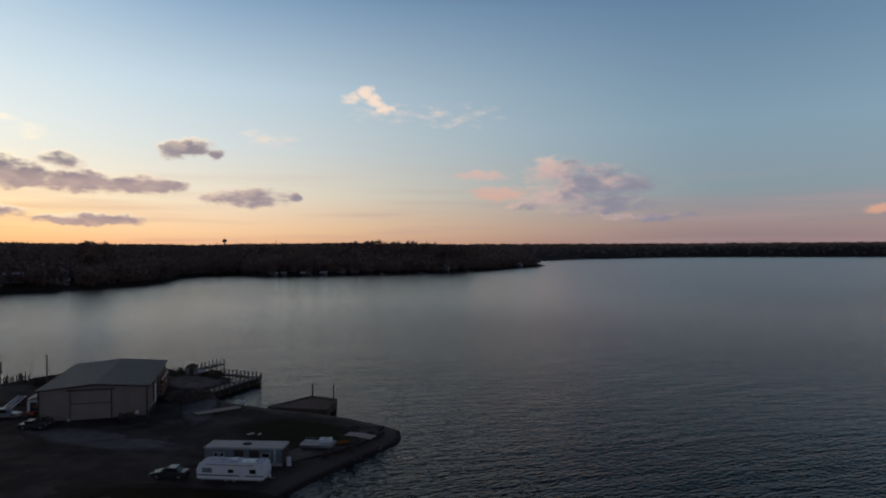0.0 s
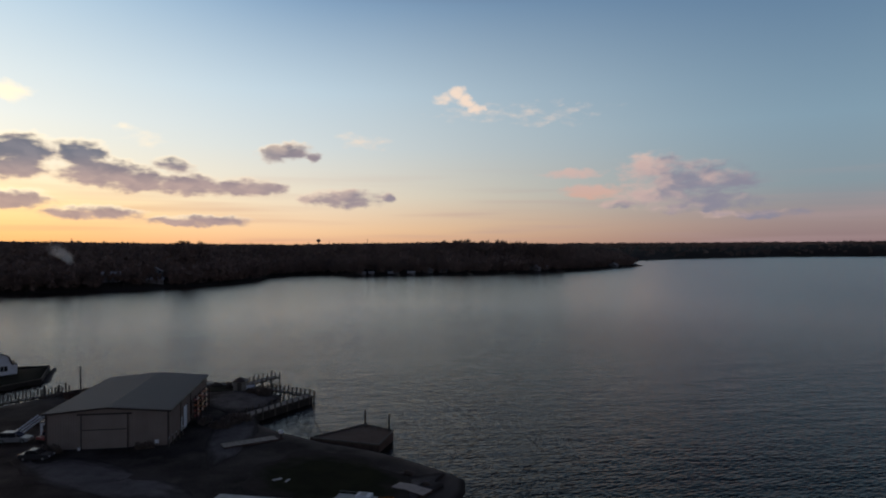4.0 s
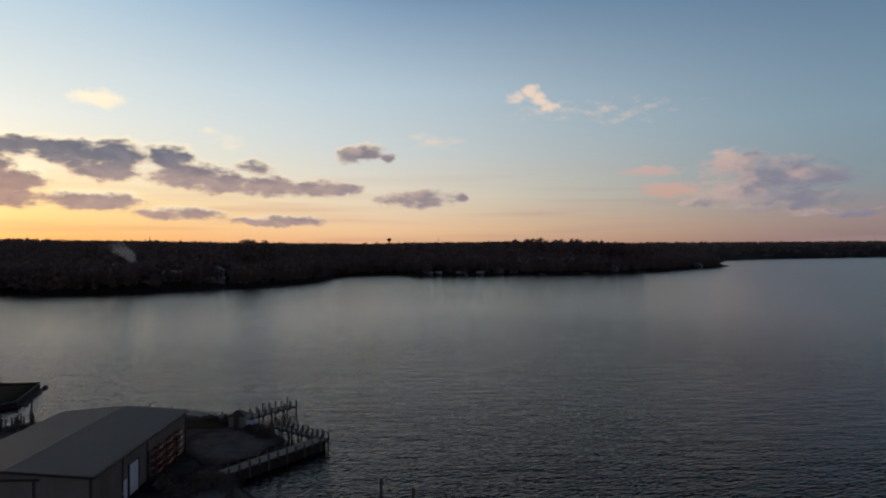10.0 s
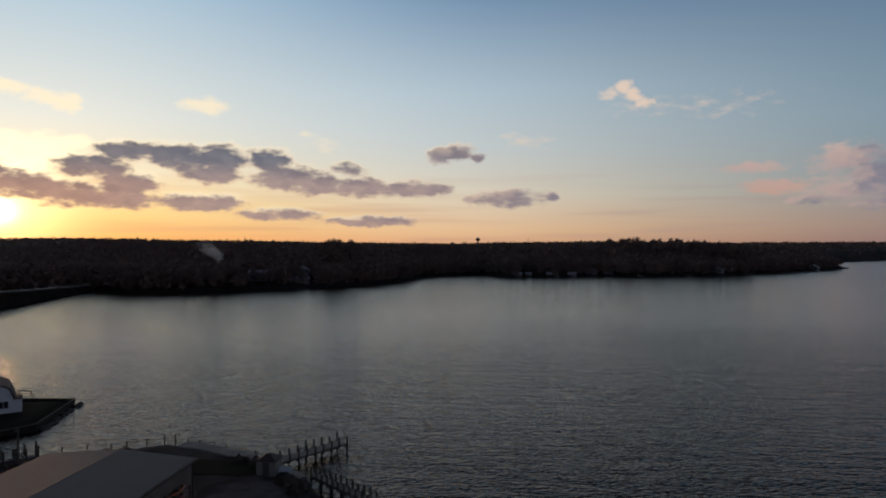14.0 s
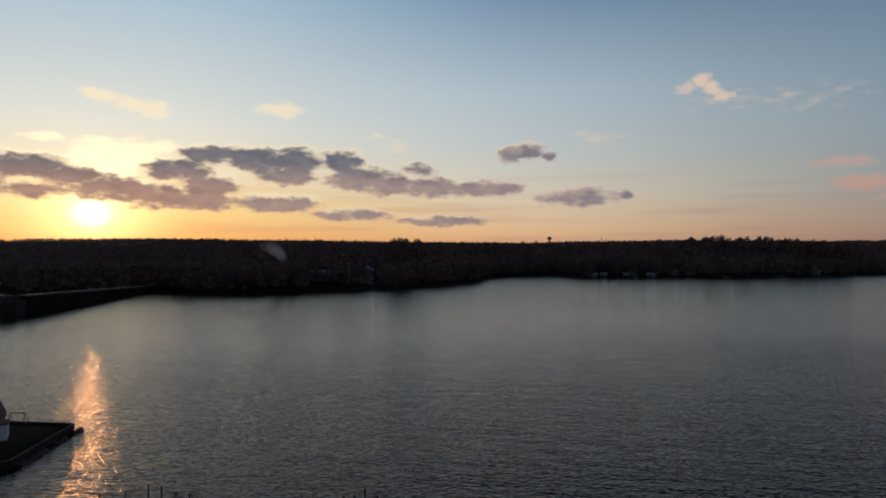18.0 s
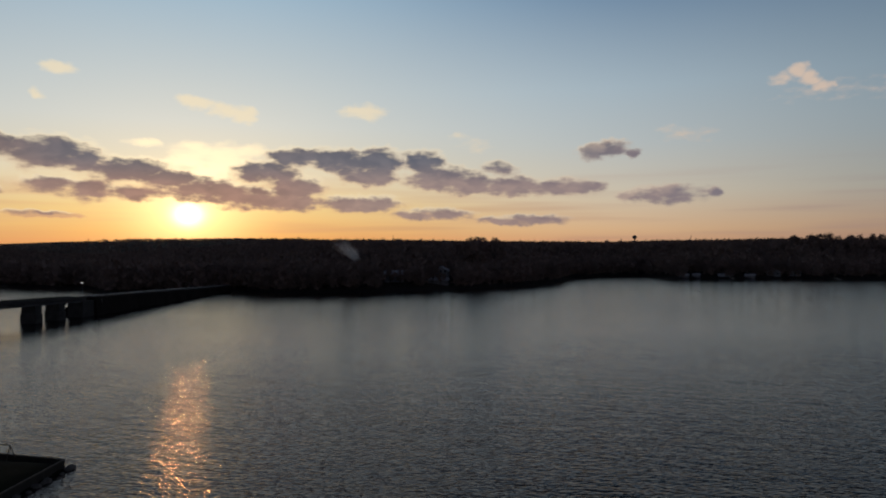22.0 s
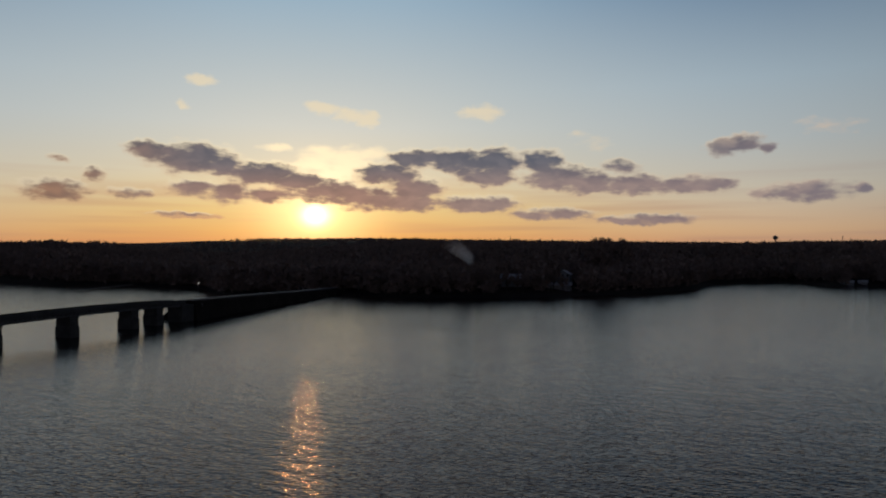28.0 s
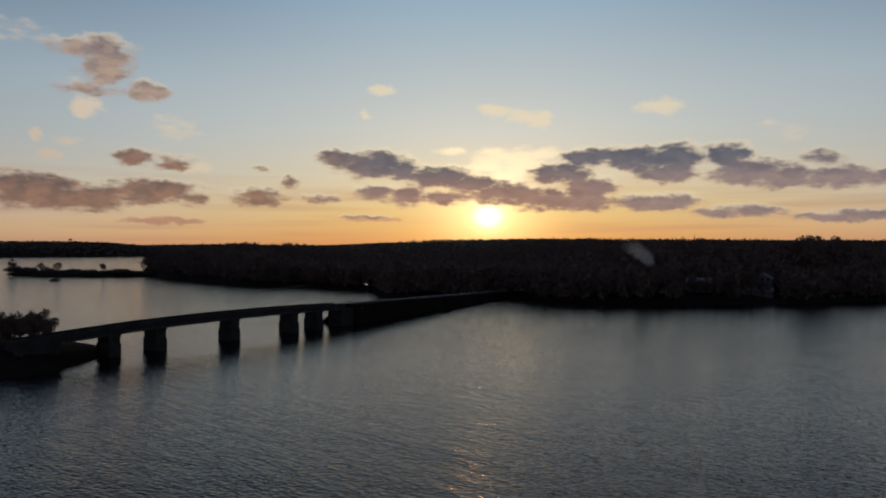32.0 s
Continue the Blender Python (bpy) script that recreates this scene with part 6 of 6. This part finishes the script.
# ---- houses on the far shore ----
M_CLAP = material("dull_clapboard", (0.20, 0.19, 0.195), 0.8, scale=0.5)
M_PALEROOF = material("pale_shingles", (0.34, 0.33, 0.35), 0.8, scale=0.5)
def house(x, y, turn, w, d, h, wall, label, base=None):
    z = ground_at(x, y) if base is None else base
    t = thing("house", pose(x, y, z, 0, 0, turn), label, "house")
    part("wall", prism([(-w / 2, -1), (w / 2, -1), (w / 2, h), (0, h + w * 0.28), (-w / 2, h)], -d / 2, d / 2), wall, t)
    for s in (-1, 1):
        part("roof", prism([(0, h + w * 0.28 + 0.05), (s * (w / 2 + 0.5), h - 0.22), (s * (w / 2 + 0.5), h), (0, h + w * 0.28 + 0.3)], -d / 2 - 0.5, d / 2 + 0.5), M_PALEROOF, t)
    part("chimney", boxed(-w * 0.2, -w * 0.2 + 0.8, d * 0.2, d * 0.2 + 0.8, h, h + w * 0.28 + 1.2), M_CONC, t)
    for zz in ([1.0] if h < 4 else [1.0, 3.7]):
        for k in range(3):
            xx = -w / 2 + w * (k + 0.5) / 3
            wn = part("window", boxed(xx - 0.55, xx + 0.55, -d / 2 - 0.06, -d / 2, zz, zz + 1.4), M_GLASS, t)
            part("sill", boxed(xx - 0.7, xx + 0.7, -d / 2 - 0.15, -d / 2, zz - 0.12, zz), M_CLAP, wn)
    part("door", boxed(-0.5, 0.5, -d / 2 - 0.08, -d / 2, 0.0, 2.1), M_TRIM, t)
    return t


house(-302, 472, 122, 8, 12, 4.2, M_CLAP, "pale two-storey house among dark trees", 6.0)
house(-288, 507, 25, 9, 8, 5.0, M_CLAP, "pale house above the shore trees", 7.0)
house(-284, 497, 116, 5.5, 14, 2.6, M_CLAP, "long low white boathouse near the shore", 3.2)
house(-120, 787, 0, 11, 8, 3.0, M_CLAP, "white shore house below the wooded hill")
house(-104, 797, 5, 9, 8, 3.0, M_CLAP, "grey shore house below the wooded hill")
house(-68, 812, -8, 12, 7, 3.0, M_CLAP, "pale shore house near the water")
house(2, 870, -20, 12, 8, 3.2, M_CLAP, "white shore house near the wooded cape")
house(13, 898, -25, 11, 8, 3.0, M_CLAP, "grey house up the slope near the wooded cape")
house(119, 1060, -30, 12, 8, 3.0, M_CLAP, "white house at the wooded cape")
for x, y, turn, w in ((-185, 735, 12, 9), (-177, 747, 8, 6), (-154, 754, 5, 11), (-135, 761, 0, 8)):
    house(x, y, turn + 90, 5, w, 2.0, M_CLAP, "low pale boathouse at the water's edge of the far shore", 0.7)
house(-445, 372, 40, 9, 7, 3.0, M_CLAP, "grey house behind the causeway's end")
house(-480, 384, 45, 9, 7, 3.0, M_CLAP, "white house among trees by the causeway")
house(-410, 395, 35, 8, 7, 2.8, M_CLAP, "small pale house beside the causeway road")

# ---- landmarks ----
wt = thing("water_tower", pose(-548, 1687, ground_at(-548, 1687)), "dark bulb water tower above the woods", "water tower")
zt = 52.0 - wt.matrix_basis.translation.z
part("pedestal", roded((0, 0, -2), (0, 0, zt - 2), 2.4, 1.5, 14), M_STEELDARK, wt)
bm = bmesh.new()
bmesh.ops.create_uvsphere(bm, u_segments=20, v_segments=12, radius=5.3, matrix=Matrix.Translation((0, 0, zt)) @ Matrix.Diagonal((1, 1, 0.85, 1)))
part("tank", bm, M_STEELDARK, wt)
part("vent", roded((0, 0, zt + 4.3), (0, 0, zt + 5.4), 0.6, 0.5), M_STEELDARK, wt)
ms = thing("radio_mast", pose(-434, 1745, ground_at(-434, 1745)), "slender dark radio mast on the skyline", "mast")
zm = 56 - ms.matrix_basis.translation.z
for k in range(3):
    a = k * 2.094
    part("leg", roded((1.4 * math.cos(a), 1.4 * math.sin(a), -1), (0.35 * math.cos(a), 0.35 * math.sin(a), zm), 0.3, 0.2, 6), M_STEELDARK, ms)
for i in range(6):
    part("brace", roded((1.1, 0, zm * i / 6), (-0.8, 0.6, zm * (i + 1) / 6), 0.15, sides=5), M_STEELDARK, ms)
w2 = thing("water_tank", pose(-3010, 268, 42), "distant dark water tank on legs", "water tower")
part("tank", roded((0, 0, 22), (0, 0, 28), 6, 6, 14), M_STEELDARK, w2)
for x, y in ((-4, -4), (4, -4), (-4, 4), (4, 4)):
    part("leg", roded((x, y, -12), (x, y, 23), 0.8, sides=6), M_STEELDARK, w2)

bo = thing("moored_boat", pose(-767, 180, 0, 0, 0, 70), "small dark boat moored on still water", "boat")
part("hull", hull(9, 3.0, 1.5), M_BLACKPAINT, bo)
part("cabin", boxed(-2.5, 1.5, -1.1, 1.1, 1.0, 2.6, 0.15), M_BLACKPAINT, bo)
dock("shore_jetty", (-560, 346), (-512, 294), 2.2, 1.0, "long thin timber jetty from the far shore", 5.0, (0.8, 0.8))
for i, (x, y, a) in enumerate(((-150, 742, 10), (-75, 782, 20), (-30, 815, 25), (30, 885, 35))):
    dock("private_jetty", (x, y + 12), (x + 8, y - 16), 2.0, 1.0, "short timber jetty on the far shore", 4.0, (0.8, 0.8))

# smoke from a chimney fire: countless specks
rg = np.random.default_rng(21)
V = []
for i in range(26):
    s = i / 25
    c = np.array((-328 - 8 * s ** 1.4 + rg.normal(0, 1.2), 461 - 4 * s + rg.normal(0, 1.2), 21.0 + 10 * s + rg.normal(0, 0.8)))
    V.append(twig_cloud(rg, int(620 - 450 * s), c, (3.4 + 3.6 * s, 3.4 + 3.6 * s, 2.6 + 2.2 * s), 0.12))
M_SMOKE = material("pale_smoke", (0.8, 0.8, 0.82), 1.0, vary=0.1, bump=0, spec=0.0)
sn, sl = M_SMOKE.node_tree.nodes, M_SMOKE.node_tree.links
through_light = sn.new("ShaderNodeBsdfTranslucent")
through_light.inputs[0].default_value = (0.85, 0.82, 0.8, 1)
blend = sn.new("ShaderNodeMixShader")
blend.inputs[0].default_value = 0.6
sl.new(sn["Principled BSDF"].outputs[0], blend.inputs[1])
sl.new(through_light.outputs[0], blend.inputs[2])
sl.new(blend.outputs[0], sn["Material Output"].inputs[0])
tagged(shared("smoke", tri_mesh("smoke", np.concatenate(V), M_SMOKE)), "pale drifting chimney smoke above the woods", "smoke", kind="stuff")

# ---- trees that stand out ----
rg = np.random.default_rng(17)
far_edge = [Vector((x, y, 0)) for x, y in FAR[:22]]
for i in range(70):
    s = rg.uniform(0, len(far_edge) - 1.001)
    k = int(s)
    c = far_edge[k].lerp(far_edge[k + 1], s - k)
    d = (far_edge[k + 1] - far_edge[k]).normalized()
    c = c + Vector((-d.y, d.x, 0)) * rg.uniform(5, 12)
    tree(c.x, c.y, ground_at(c.x, c.y) - 0.1, rg.uniform(0.8, 1.35), i % 4, "leafless dark tree on the far shore", "trees on the far shore")
for i in range(37):
    a = rg.uniform(-3.5, 8) if i < 28 else rg.choice([rg.uniform(22.6, 24.4), rg.uniform(25.8, 28.8)])
    D = rg.uniform(880, 1000) if i < 28 else rg.uniform(600, 720)
    x, y = -D * math.sin(radians(a)), 6 + D * math.cos(radians(a))
    z, dd = far_height(np.array([x]), np.array([y]))
    if dd[0] > 20:
        top = 28 + D * math.tan(radians(rg.uniform(0.64, 0.9)))
        tree(x, y, float(z[0]) - 0.1, min(2.3, max(0.9, (top - float(z[0])) / 11.3)), i % 4, "tall leafless tree standing above the woods", "trees on the ridge")
for i in range(16):
    q = (i % 8) / 7
    x, y = -263 - 8 * q - 9 * (i // 8) + rg.uniform(-1.5, 1.5), 169.5 - 12 * q + rg.uniform(-1.5, 1.5)
    tree(x, y, 3.6, rg.uniform(0.55, 0.86), i % 4, "small feathery leafless tree on the bridge embankment", "trees by the bridge")
for i in range(22):
    x, y = -250 - i * 3.2 + rg.uniform(-2, 2), 163 - i * 0.9 + rg.uniform(-5, 3)
    shrub(x, y, 2.4, rg.uniform(1.2, 2.4), rg.uniform(1.2, 2.2), rg.uniform(1.4, 3.2), 200 + i, "dark leafless scrub on the bridge embankment", 900, twig=0.18)
for i in range(8):
    x, y = -276 - rg.uniform(0, 30), 164 - rg.uniform(0, 16)
    shrub(x, y, 3.6, rg.uniform(2.0, 3.4), rg.uniform(2.0, 3.0), rg.uniform(3.0, 5.0), 240 + i, "tall leafless scrub beside the bridge's end", 1500, twig=0.2)
for i in range(40):
    s = i / 39
    x, y = -972 + 140 * s + rg.uniform(-8, 8), 140 + 112 * s ** 1.5 + rg.uniform(-4, 10)
    if i % 9 == 4:
        tree(x, y, 3.6, rg.uniform(0.9, 1.3), i % 4, "bare tree on the low island", "trees on the island")
    else:
        shrub(x, y, 3.5, rg.uniform(5, 10), rg.uniform(4, 7), rg.uniform(3, 6) + 3 * (s < 0.4), 300 + i, "bare dark scrub on the low island", 700, twig=0.45)
for i, (x, y) in enumerate(((-184, 714), (-180, 711), (-150, 742), (-146, 738), (-262, 655), (-120, 768))):
    tree(x, y, -0.3, 0.7, i % 4, "small bare tree standing in the marsh", "marsh trees")
